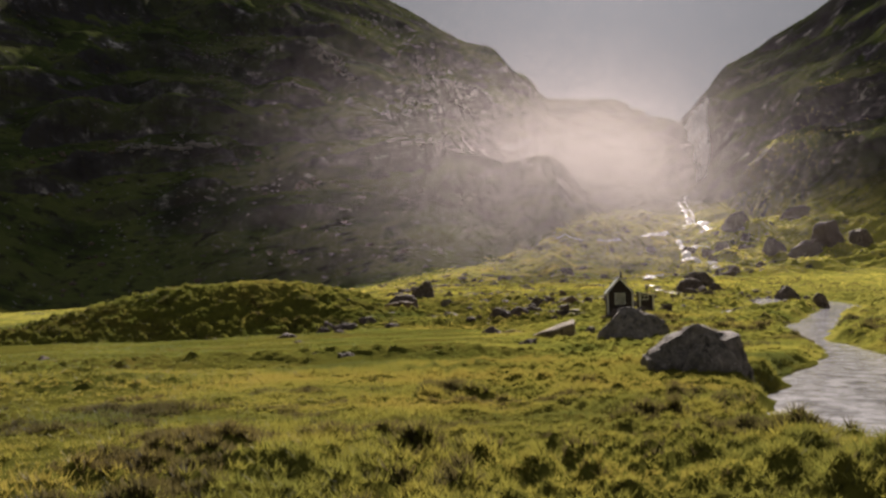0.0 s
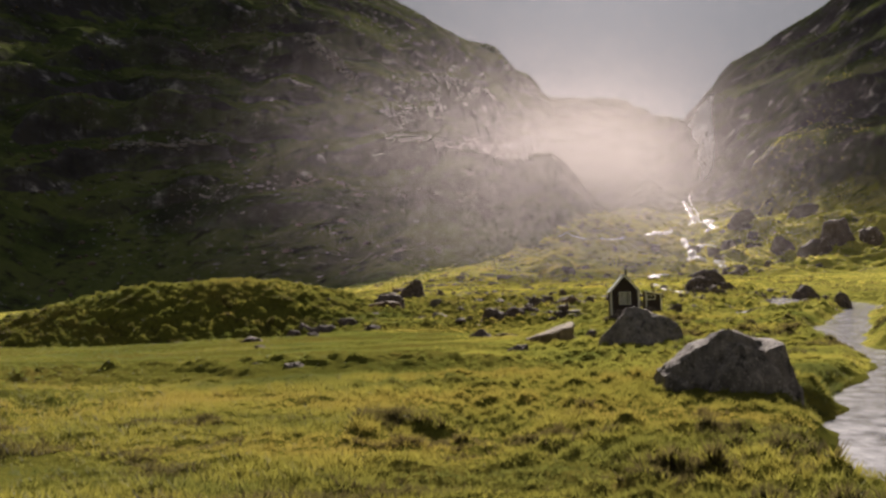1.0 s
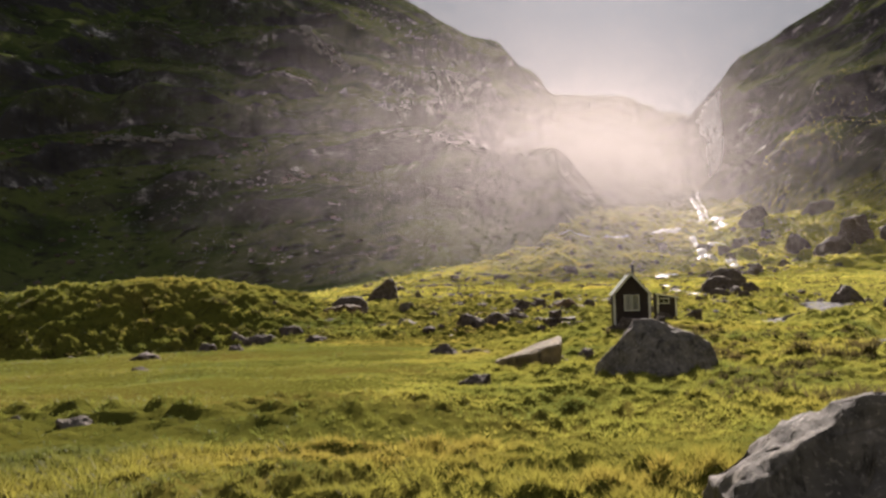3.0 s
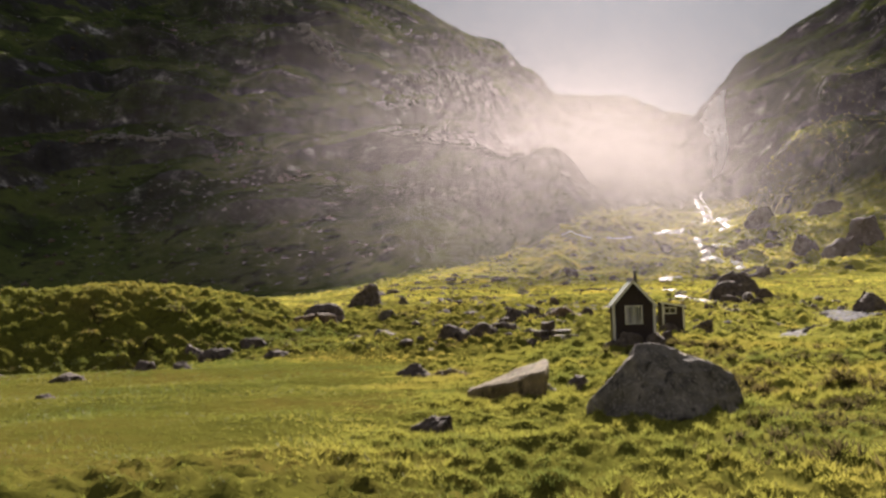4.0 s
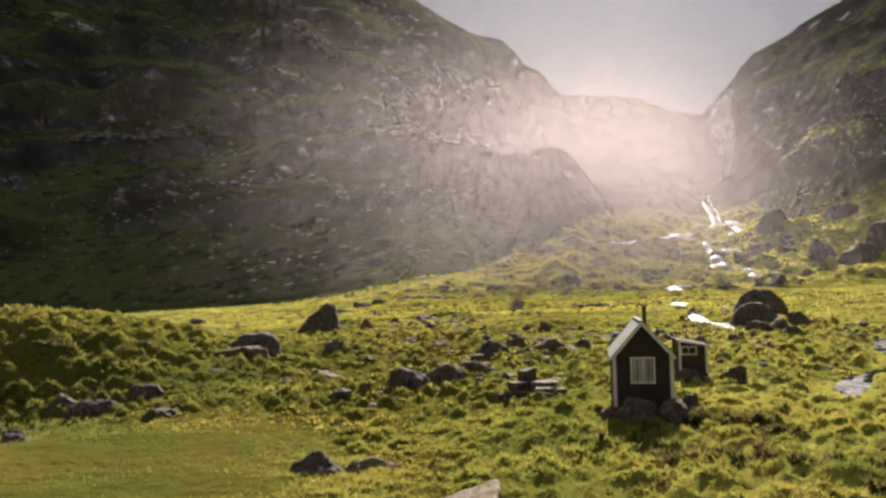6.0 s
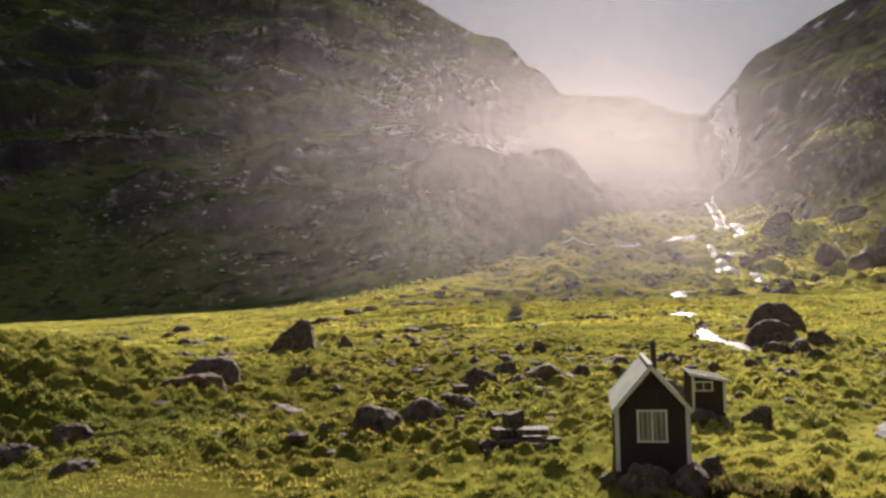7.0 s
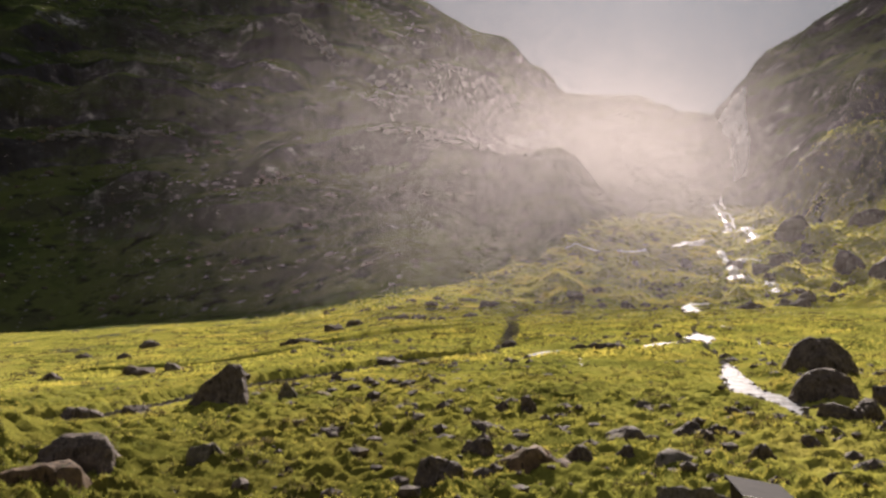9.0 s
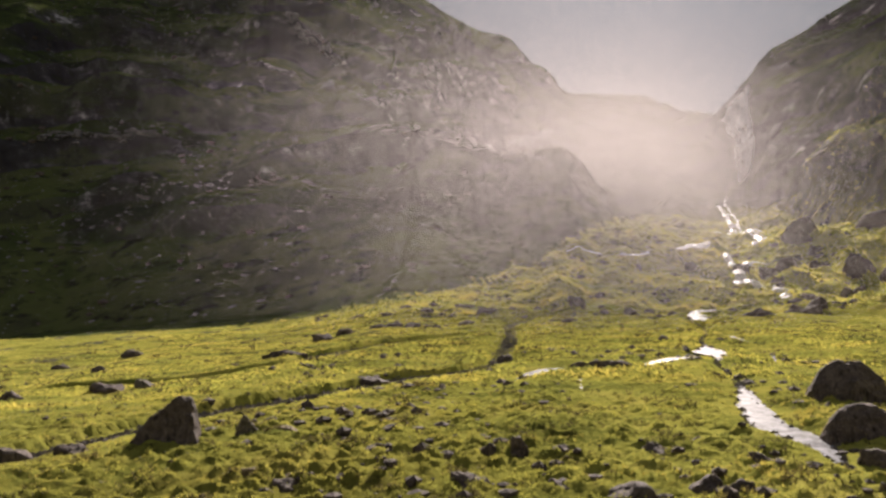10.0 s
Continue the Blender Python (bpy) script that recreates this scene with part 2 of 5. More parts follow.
GRAD = np.stack([np.cos(np.arange(512) * 2.399963), np.sin(np.arange(512) * 2.399963)], -1)


def gnoise(x, y):
    """Gradient noise, about -0.7 to 0.7, on arrays."""
    xi, yi = np.floor(x).astype(int), np.floor(y).astype(int)
    fx, fy = x - xi, y - yi
    u, v = fx * fx * fx * (fx * (fx * 6 - 15) + 10), fy * fy * fy * (fy * (fy * 6 - 15) + 10)

    def corner(dx, dy):
        g = GRAD[PERM[(PERM[(xi + dx) & 511] + yi + dy) & 511]]
        return g[..., 0] * (fx - dx) + g[..., 1] * (fy - dy)

    a = corner(0, 0) + u * (corner(1, 0) - corner(0, 0))
    b = corner(0, 1) + u * (corner(1, 1) - corner(0, 1))
    return a + v * (b - a)


def fbm(x, y, octaves=4, gain=0.5):
    s, a, f = 0.0, 1.0, 1.0
    for k in range(octaves):
        s = s + a * gnoise(x * f + 17.3 * k, y * f - 9.1 * k)
        a, f = a * gain, f * 2.03
    return s


def ridged(x, y, octaves=4):
    s, a, f = 0.0, 1.0, 1.0
    for k in range(octaves):
        s = s + a * (1 - 2.2 * np.abs(gnoise(x * f + 31.7 * k, y * f + 5.3 * k)))
        a, f = a * 0.5, f * 2.1
    return s


def smooth(a, b, v):
    t = np.clip((v - a) / (b - a), 0, 1)
    return t * t * (3 - 2 * t)


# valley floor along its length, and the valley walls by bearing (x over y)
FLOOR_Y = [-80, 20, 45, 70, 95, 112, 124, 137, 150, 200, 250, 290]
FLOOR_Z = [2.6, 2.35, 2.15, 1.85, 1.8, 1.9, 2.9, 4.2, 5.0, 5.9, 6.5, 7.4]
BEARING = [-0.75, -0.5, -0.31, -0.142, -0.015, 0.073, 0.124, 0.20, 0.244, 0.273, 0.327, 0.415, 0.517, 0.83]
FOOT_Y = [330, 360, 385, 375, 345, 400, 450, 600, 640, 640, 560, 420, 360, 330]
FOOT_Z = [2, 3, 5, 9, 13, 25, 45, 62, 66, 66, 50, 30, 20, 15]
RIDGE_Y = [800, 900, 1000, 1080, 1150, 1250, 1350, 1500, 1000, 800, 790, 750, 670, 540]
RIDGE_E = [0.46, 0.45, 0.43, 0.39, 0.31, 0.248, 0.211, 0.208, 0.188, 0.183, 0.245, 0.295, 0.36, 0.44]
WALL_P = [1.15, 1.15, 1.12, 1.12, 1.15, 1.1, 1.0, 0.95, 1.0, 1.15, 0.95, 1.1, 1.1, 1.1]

# ledges of the far wall: bearings and rises of the edge, drop in metres
LEDGES = [([-0.36, -0.29, -0.218, -0.133, -0.078, -0.01, 0.05], [0.089, 0.099, 0.109, 0.125, 0.132, 0.136, 0.138], 15.0),
          ([-0.33, -0.29, -0.217, -0.157, -0.10], [0.070, 0.075, 0.078, 0.082, 0.088], 9.0),
          ([-0.44, -0.353, -0.323, -0.249, -0.15, -0.053, 0.014, 0.063, 0.10], [0.178, 0.176, 0.180, 0.176, 0.178, 0.176, 0.184, 0.170, 0.150], 22.0),
          ([-0.40, -0.30, -0.20, -0.139, -0.084, -0.047, 0.014, 0.06], [0.262, 0.266, 0.257, 0.242, 0.218, 0.200, 0.194, 0.190], 26.0),
          ([-0.26, -0.20, -0.133, -0.096, -0.053, -0.022, 0.015, 0.052, 0.10], [0.305, 0.300, 0.286, 0.268, 0.250, 0.250, 0.256, 0.243, 0.220], 26.0),
          ([-0.62, -0.45, -0.36, -0.28, -0.16], [0.225, 0.222, 0.215, 0.212, 0.214], 18.0),
          ([-0.60, -0.45, -0.36, -0.25], [0.130, 0.134, 0.138, 0.146], 12.0),
          ([-0.60, -0.50, -0.40, -0.30], [0.330, 0.335, 0.335, 0.330], 14.0),
          ([0.33, 0.37, 0.42, 0.50, 0.60], [0.100, 0.115, 0.118, 0.130, 0.140], 9.0),
          ([0.36, 0.42, 0.50, 0.60], [0.175, 0.195, 0.215, 0.235], 12.0)]

# the stream: x, y, half width, water level
STREAM = [(60, -12, 2.5, 0.9), (36, 10, 2.6, 0.95), (22.5, 20, 3.2, 0.96), (17.2, 26.2, 4.0, 0.98), (15.7, 32.5, 4.0, 1.0), (17.4, 39, 3.6, 1.0), (22.4, 50, 3.2, 1.05),
          (27.6, 60, 2.3, 1.13), (30.3, 70, 1.3, 1.22), (31.6, 77, 1.1, 1.28), (34.6, 86, 2.3, 1.38), (39, 95, 2.8, 1.5), (43.5, 104, 2.3, 1.65), (50, 117, 1.8, 1.95),
          (57.5, 131, 2.0, 2.2), (62.5, 143, 1.4, 2.4), (65, 158, 0.5, 2.7)]
# courses cut into the turf where it lies: x, y, half width
BROOK_WAY = [(37.5, 143, 0.1), (38.3, 150, 1.1), (37.7, 156, 1.4), (38.7, 163, 1.3), (41, 173, 0.8), (43, 182, 0.35), (44.3, 190, 0.2), (46, 200, 0.25), (49, 210, 0.9), (49.6, 217, 2.0),
             (51, 224, 0.6), (53.7, 237, 0.35), (58, 250, 0.1), (63, 273, 0.3), (66, 293, 0.4), (75, 306, 0.25), (86, 316, 0.1)]
RILL_WAY = [(-34, 141, 0.5), (-22, 145, 0.8), (-14.2, 149.5, 0.9), (-11.7, 158, 1.0), (-9.4, 165.5, 1.0), (-6.2, 171.6, 1.1), (-2.4, 177, 1.2), (1.8, 184, 1.0), (6.1, 190.6, 1.2), (10, 195, 0.9), (16, 200, 0.8), (20.4, 211.9, 1.3)]
DITCH_WAY = [(-44, 221, 0.8), (-30, 223, 1.0), (-18.4, 222, 1.0), (-10, 225, 1.5), (-7.5, 236, 1.3), (-3, 243, 1.0), (3, 254, 0.8), (12, 262, 0.4)]
BED_WAY = [(20.4, 213, 1.4), (22, 232, 1.6), (23.7, 250, 1.8), (25, 272, 1.5), (26.5, 296, 1.5), (33, 310, 1.2)]
POOL_WAY = [(48.5, 214, 2.0), (42.6, 208, 1.6), (36.6, 198.5, 0.8), (32, 197, 0.1), (27.3, 197, 1.3), (24.2, 194, 1.0), (20.4, 183, 0.15), (17.4, 177, 0.15)]
SIDE_WAY = [(62.1, 254, 0.3), (60.2, 238, 0.7), (59.3, 224, 0.2), (52, 196, 0.1), (47.3, 183, 0.25), (45.7, 176, 0.25)]
# a shallow backwater beside the stream
BACK_WAY = [(33.5, 110, 0.3), (36, 115.5, 1.2), (38.5, 119, 0.5), (43, 122, 0.6), (46, 128, 2.0), (48.5, 135, 2.2), (50, 141, 0.6)]
SEEP_WAY = [(28.5, 188, 0.1), (27.5, 181.4, 0.25), (27.1, 173, 0.2), (27.6, 166, 0.08)]
DUG = [(STREAM, 1.5, 0.5, 1.0)]


def along(course, n=14):
    """Points, half widths, levels of a course, smoothed."""
    c = np.array(course, float)
    out = []
    for k in range(len(c) - 1):
        p0, p1, p2, p3 = c[max(k - 1, 0)], c[k], c[k + 1], c[min(k + 2, len(c) - 1)]
        for t in np.arange(n) / n:
            out.append(0.5 * (2 * p1 + (p2 - p0) * t + (2 * p0 - 5 * p1 + 4 * p2 - p3) * t * t + (3 * p1 - p0 - 3 * p2 + p3) * t ** 3))
    out.append(c[-1])
    return np.array(out)


def carve(z, x, y, course, bank, depth, shelving=1.0):
    """Cut the bed of a course into the ground."""
    pts = along(course, 6)
    lo, hi = pts[:, :2].min(0) - 16, pts[:, :2].max(0) + 14
    sel = np.nonzero((x > lo[0]) & (x < hi[0]) & (y > lo[1]) & (y < hi[1]))
    xs, ys, zs = x[sel], y[sel], z[sel]
    best, wid, lev, near_side = np.full(xs.shape, 1e9), np.zeros(xs.shape), np.zeros(xs.shape), np.zeros(xs.shape)
    for a, b in zip(pts[:-1], pts[1:]):
        d = b[:2] - a[:2]
        t = np.clip(((xs - a[0]) * d[0] + (ys - a[1]) * d[1]) / (d @ d), 0, 1)
        r = np.hypot(xs - a[0] - t * d[0], ys - a[1] - t * d[1])
        near = r < best
        near_side = np.where(near, (d[0] * (ys - a[1]) - d[1] * (xs - a[0])) < 0, near_side)
        best, wid, lev = np.where(near, r, best), np.where(near, a[2] + t * (b[2] - a[2]), wid), np.where(near, a[3] + t * (b[3] - a[3]), lev)
    edge = best - wid * (1 + 0.35 * gnoise(xs * 0.33, ys * 0.33)) - 0.35 * gnoise(xs * 1.1, ys * 1.1)
    w = smooth(0.0, 1.0, 1 - edge / np.where(near_side > 0, bank * shelving, bank))
    bed = lev - depth * smooth(0.1, -0.9, edge)
    z[sel] = zs * (1 - w) + np.minimum(bed + 0.02, zs) * w
    return z


def hummock(x, y):
    """Round tussocks with sharp creases between, 0 to about 1."""
    wx, wy = 0.35 * gnoise(x * 0.8, y * 0.8), 0.35 * gnoise(x * 0.8 + 40, y * 0.8)
    return 0.50 * np.abs(gnoise(x / 2.6 + 0.8 * wx, y / 2.2 + 0.8 * wy)) + 1.15 * np.abs(gnoise(x / 1.35 + wx, y / 1.1 + wy)) + 0.40 * np.abs(gnoise(x / 0.65 + 7, y / 0.6))


def wildness(x, y):
    """How rough the turf is: wet lawns are calm, the mound and the rise are tussocky."""
    r = 0.35 + 0.8 * smooth(-0.25, 0.25, gnoise(x / 19 + 4, y / 13)) * smooth(150, 40, np.abs(y - 60)) + 0.85 * smooth(108, 118, y) * (0.44 + 0.56 * smooth(168, 150, y)) * smooth(300, 200, y) + 0.55 * smooth(27, 20, y)
    r = np.maximum(r, 1.0 * smooth(-6, -14, x) * smooth(104, 112, y) * smooth(129, 119, y))
    r = np.maximum(r, 1.35 * smooth(6, 16, x) * smooth(63, 80, y) * smooth(125, 110, y))
    r = np.maximum(r, 1.2 * np.exp(-((y - 62 - 0.1 * x) / 4.0) ** 2) * smooth(9, 1, x))
    return np.minimum(r, 2.1) * (1 - 0.8 * smooth(64, 72, y) * smooth(112 - 12 * smooth(2, 8, x), 104 - 12 * smooth(2, 8, x), y) * smooth(14, 2, x))


def land(x, y, fine=True):
    """Height of the ground at arrays x, y."""
    x, y = np.asarray(x, float), np.asarray(y, float)
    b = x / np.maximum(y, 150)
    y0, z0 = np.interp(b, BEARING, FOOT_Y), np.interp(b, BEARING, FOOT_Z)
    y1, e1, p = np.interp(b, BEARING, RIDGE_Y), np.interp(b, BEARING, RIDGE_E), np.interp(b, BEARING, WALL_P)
    yf = np.minimum(y, 290)
    flat = np.interp(yf, FLOOR_Y, FLOOR_Z)
    flat = flat - 3.1 * smooth(0, -32, x) * smooth(150, 205, yf)
    flat = flat + 0.5 * smooth(6, 16, x) * smooth(62, 100, yf) * smooth(140, 110, yf)
    flat = flat - 1.9 * smooth(44, 62, x) * smooth(90, 130, yf) * smooth(230, 165, yf) - 0.2 * smooth(10, 26, x) * smooth(95, 60, yf) * smooth(34, 28, x)
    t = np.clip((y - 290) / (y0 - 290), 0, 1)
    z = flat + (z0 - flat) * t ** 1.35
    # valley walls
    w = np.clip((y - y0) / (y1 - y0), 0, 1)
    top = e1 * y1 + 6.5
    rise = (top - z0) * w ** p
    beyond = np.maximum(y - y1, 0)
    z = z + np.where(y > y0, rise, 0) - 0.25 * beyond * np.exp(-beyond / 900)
    # sides of the valley beside and behind the view
    side = np.maximum(-x - (115 + 0.15 * np.clip(y, 0, 900)), 0) * 0.5 + np.maximum(x - (85 + 0.40 * np.clip(y, 0, 900)), 0) * 0.5
    z = z + np.where(side > 0, 260 * (1 - np.exp(-side / 260)), 0)
    # the moraine mound
    crest = np.interp(x, [-95, -80, -70, -63, -55, -48, -42, -35, -28, -21, -15, -9, -3], [0, 0.6, 1.8, 2.6, 3.6, 4.3, 4.8, 5.3, 5.4, 4.7, 3.1, 0.9, 0])
    yc = 128 + 0.10 * (x + 25)
    z = z + crest * np.where(y < yc, 0.35 * smooth(yc - 16, yc, y) + 0.65 * np.clip((y - yc + 15.5) / 15, 0, 1), smooth(yc + 26, yc + 1, y)) - 1.2 * smooth(-6, -20, x) * smooth(100, 112, y) * smooth(140, 120, y)
    # sheep tracks along its front
    z = z + np.minimum(crest, 2.5) / 2.5 * smooth(yc - 16, yc - 12, y) * smooth(yc + 1, yc - 2, y) * (2.0 * np.abs(gnoise(x / 3.6 + 3, y / 1.7 + 0.03 * x)) + 1.2 * np.abs(gnoise(x / 1.8, y / 1.0 + 5)) - 0.55)
    # low ground by the bend of the stream, and where the plain falls away beside the mound
    z = z - 0.85 * np.exp(-((x - 18) / 6.5) ** 2 - ((y - 23) / 6.5) ** 2) - 2.2 * smooth(-38, -62, x) * smooth(105, 130, y) * smooth(335, 260, y)
    # knoll under the cottage, spur of the left wall, knolls on the fan
    z = z + 0.35 * np.exp(-((x - 20.5) / 6) ** 2 - ((y - 108) / 6) ** 2)
    z = z + 6 * np.exp(-((x - 84) / 24) ** 2 - ((y - 445) / 34) ** 2) + 7 * np.exp(-((x - 150) / 24) ** 2 - ((y - 440) / 30) ** 2)
    z = z + 0.55 * np.exp(-((y - 62 - 0.1 * x) / 4.5) ** 2) * smooth(9, 1, x) * smooth(-34, -16, x)
    # ledges and gullies on the walls
    m = smooth(0.02, 0.30, w) * (y > y0) + smooth(10, 90, side)
    m = np.clip(m, 0, 1)
    calmer = 1 - 0.75 * smooth(0.72, 1.0, w) * smooth(0, -1, side - 1)
    z = z + m * calmer * (11 * (ridged(x / 190 + 3.1, y / 230 + 1.7, 3) - 0.9) + 4 * fbm(x / 70, y / 70, 3))
    q = z / 46 + 0.002 * x + 0.9 * fbm(x / 210, y / 210, 4)
    fr = q - np.floor(q)
    z = z + m * calmer * 12 * smooth(-0.5, 0.3, gnoise(x / 160 + 5, y / 160)) * (smooth(0.30, 0.72, fr) - fr)
    z = z + m * calmer * (2.2 * fbm(x / 31, y / 31, 4, 0.6))
    # long ledges: a cliff below each edge, a shelf above it
    e = (z - 6.5) / np.maximum(y, 150)
    for k, (bs, es, drop) in enumerate(LEDGES):
        ends = smooth(bs[0] - 0.05, bs[0] + 0.02, b) * smooth(bs[-1] + 0.05, bs[-1] - 0.02, b)
        ragged = 0.010 * fbm(x / 38 + 7 * k, y / 60, 3, 0.6) + 0.012 * fbm(x / 130 + 3 * k, y / 300, 2)
        d = e - np.interp(b, bs, es) - ragged
        z = z + (y > y0 + 8) * ends * drop * (0.65 + 0.9 * fbm(x / 60 + 11 * k, y / 400, 2)) * smooth(-0.006, 0.001, d) * smooth(0.052, 0.004, d)
    # the spur before the valley head, with a hollow behind it
    spur = smooth(0.19, 0.11, b) * smooth(-0.06, 0.06, b)
    z = z + spur * (20 * np.exp(-((y - 525) / 48) ** 2) - 26 * smooth(0.015, 0.09, b) * np.exp(-((y - 665) / 75) ** 2))
    # the fan: humps and blocks
    fan = smooth(270, 340, y) * smooth(-10, 40, x) * (1 - smooth(0.0, 0.3, w))
    z = z + fan * (5.0 * fbm(x / 27, y / 34, 5, 0.58) + 4.6 * np.abs(gnoise(x / 12, y / 11)) + 2.4 * np.abs(gnoise(x / 5.5 + 9, y / 5)) - 1.7)
    # rolling turf, then tussocks
    near = 1 - smooth(0.0, 0.2, w)
    inner = smooth(1.0, 0.90, np.abs(x - 6 - 0.02 * y) / (24 + 0.55 * np.maximum(y, 0))) * smooth(-16, 2, y)
    z = z + near * (0.35 * fbm(x / 17, y / 22, 3) + 0.16 * inner * fbm(x / 5.2, y / 5.2, 2))
    if fine:
        z = z + near * inner * smooth(360, 230, y) * wildness(x, y) * (0.72 * hummock(x, y) - 0.18)
    for course, bank, depth, shelving in DUG:
        z = carve(np.atleast_1d(z), np.atleast_1d(x), np.atleast_1d(y), course, bank, depth, shelving)
    return z


def sink(way, drop, bank, depth, shelving=1.0):
    """A course whose water lies a little below the turf that it crosses."""
    w = np.array(way, float)
    z = land(w[:, 0], w[:, 1], False) - drop
    for k in range(1, len(z) - 1):
        z[k] = 0.25 * z[k - 1] + 0.5 * z[k] + 0.25 * z[k + 1]
    course = [(x, y, h, c) for (x, y, h), c in zip(way, z)]
    DUG.append((course, bank, depth, shelving))
    return course


BROOK = sink(BROOK_WAY, 0.14, 1.8, 0.35)
RILL = sink(RILL_WAY, 0.75, 0.4, 0.1, 20.0)
DITCH = sink(DITCH_WAY, 0.75, 0.5, 0.1, 18.0)
BED = sink(BED_WAY, 0.40, 1.5, 0.1)
POOL = sink(POOL_WAY, 0.12, 2.0, 0.3)
SIDE = sink(SIDE_WAY, 0.12, 1.6, 0.3)
SEEP = sink(SEEP_WAY, 0.1, 1.4, 0.3)
BACKWATER = sink(BACK_WAY, 0.15, 2.4, 0.35)


def height(x, y):
    return float(land(np.array([x]), np.array([y]), False)[0])


def mesh_from(name, verts, faces, mat, smooth_shade=True):
    """A mesh from arrays of vertices and of faces with three or four corners."""
    me = bpy.data.meshes.new(name)
    verts, faces = np.asarray(verts, np.float32), np.asarray(faces, np.int32)
    n, k = faces.shape
    me.vertices.add(len(verts))
    me.vertices.foreach_set("co", verts.ravel())
    me.loops.add(n * k)
    me.loops.foreach_set("vertex_index", faces.ravel())
    me.polygons.add(n)
    me.polygons.foreach_set("loop_start", np.arange(0, n * k, k, dtype=np.int32))
    me.polygons.foreach_set("use_smooth", np.full(n, smooth_shade))
    me.materials.append(mat)
    me.update(calc_edges=True)
    return me


def ground_sheet():
    ys = [-1500, -900, -500, -300, -180, -110, -70, -45, -32, -25, -20]
    ys += [-17.0 + k for k in range(22)]
    y = 5.0
    while y < 2400:
        ys.append(y)
        y += 0.5 if y < 12 else 0.30 if y < 165 else 0.30 + 0.0052 * (y - 165) + 0.03 * max(y - 1150, 0)
    ys += [2700, 3200, 4000]
    ys = np.array(ys)
    s = np.linspace(-1, 1, 440)
    s = np.sign(s) * np.abs(s) ** 1.35
    s = np.r_[-8.0, -5.0, -3.2, -2.2, -1.6, -1.25, s, 1.25, 1.6, 2.2, 3.2, 5.0, 8.0]
    half = 24 + 0.55 * np.clip(ys, 0, 1700) + 0.8 * np.clip(-ys, 0, 20)
    x = 6 + s[None, :] * half[:, None] + 0.02 * ys[:, None]
    yy = np.broadcast_to(ys[:, None], x.shape)
    z = land(x, yy)
    verts = np.stack([x, yy, z], -1).reshape(-1, 3)
    r, c = x.shape
    i = (np.arange(r - 1)[:, None] * c + np.arange(c - 1)[None, :]).ravel()
    return new("ground", mesh_from("ground", verts, np.stack([i, i + 1, i + c + 1, i + c], -1), GROUND))


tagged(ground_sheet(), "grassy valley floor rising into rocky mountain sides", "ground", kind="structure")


def water_ribbon(name, course, label, mat, lift=0.0, wide=1.25, more=0.3):
    c = along(course, 10)
    d = np.gradient(c[:, :2], axis=0)
    d /= np.linalg.norm(d, axis=1)[:, None]
    nrm = np.stack([-d[:, 1], d[:, 0]], -1)
    u = np.linspace(-1, 1, 9)
    xy = c[:, None, :2] + nrm[:, None, :] * (u[None, :, None] * (c[:, 2] * wide + more)[:, None, None])
    z = np.broadcast_to((c[:, 3] - 0.08 + lift)[:, None], xy.shape[:2])
    v = np.concatenate([xy, z[..., None]], -1).reshape(-1, 3)
    r, k = xy.shape[:2]
    i = (np.arange(r - 1)[:, None] * k + np.arange(k - 1)[None, :]).ravel()
    return tagged(new(name, mesh_from(name, v, np.stack([i, i + k, i + k + 1, i + 1], -1), mat)), label, "water", kind="structure")


water_ribbon("stream", STREAM, "shallow rippled stream, the pale sky's reflection partly in its colour", WATER)
water_ribbon("brook", BROOK, "glittering brook running down the grassy fan", RIFFLE, 0.03, 1.1, 0.05)
water_ribbon("pool", POOL, "small bright pool in the wet meadow", RIFFLE, 0.03, 1.2, 0.05)
water_ribbon("side_brook", SIDE, "thin side arm of the brook in the turf", RIFFLE, 0.03, 1.2, 0.05)
water_ribbon("seep", SEEP, "thin bright seep in the wet meadow", RIFFLE, 0.03, 1.2, 0.05)
water_ribbon("rill", RILL, "narrow rill in a gravelly bed across the meadow", WATER, 0.0, 0.2, 0.1)
water_ribbon("backwater", BACKWATER, "shallow still backwater among the grass", WATER, 0.03, 1.15, 0.1)


# ---- building blocks ----
def part(name, bm, mat, parent=None, label=""):
    me = bpy.data.meshes.new(name)
    bm.to_mesh(me)
    bm.free()
    me.materials.append(mat)
    ob = new(name, me)
    if parent:
        ob.parent = parent
    if label:
        ob["label"] = label
    return ob


def box(sx, sy, sz, at=(0, 0, 0), turn=None, bevel=0.0, bm=None):
    bm = bm or bmesh.new()
    m = Matrix.Translation(at) @ (turn or Matrix()) @ Matrix.Diagonal((sx, sy, sz, 1))
    made = bmesh.ops.create_cube(bm, size=1.0, matrix=m)["verts"]
    if bevel:
        bmesh.ops.bevel(bm, geom=list({e for v in made for e in v.link_edges}), offset=bevel, segments=1, affect="EDGES")
    return bm


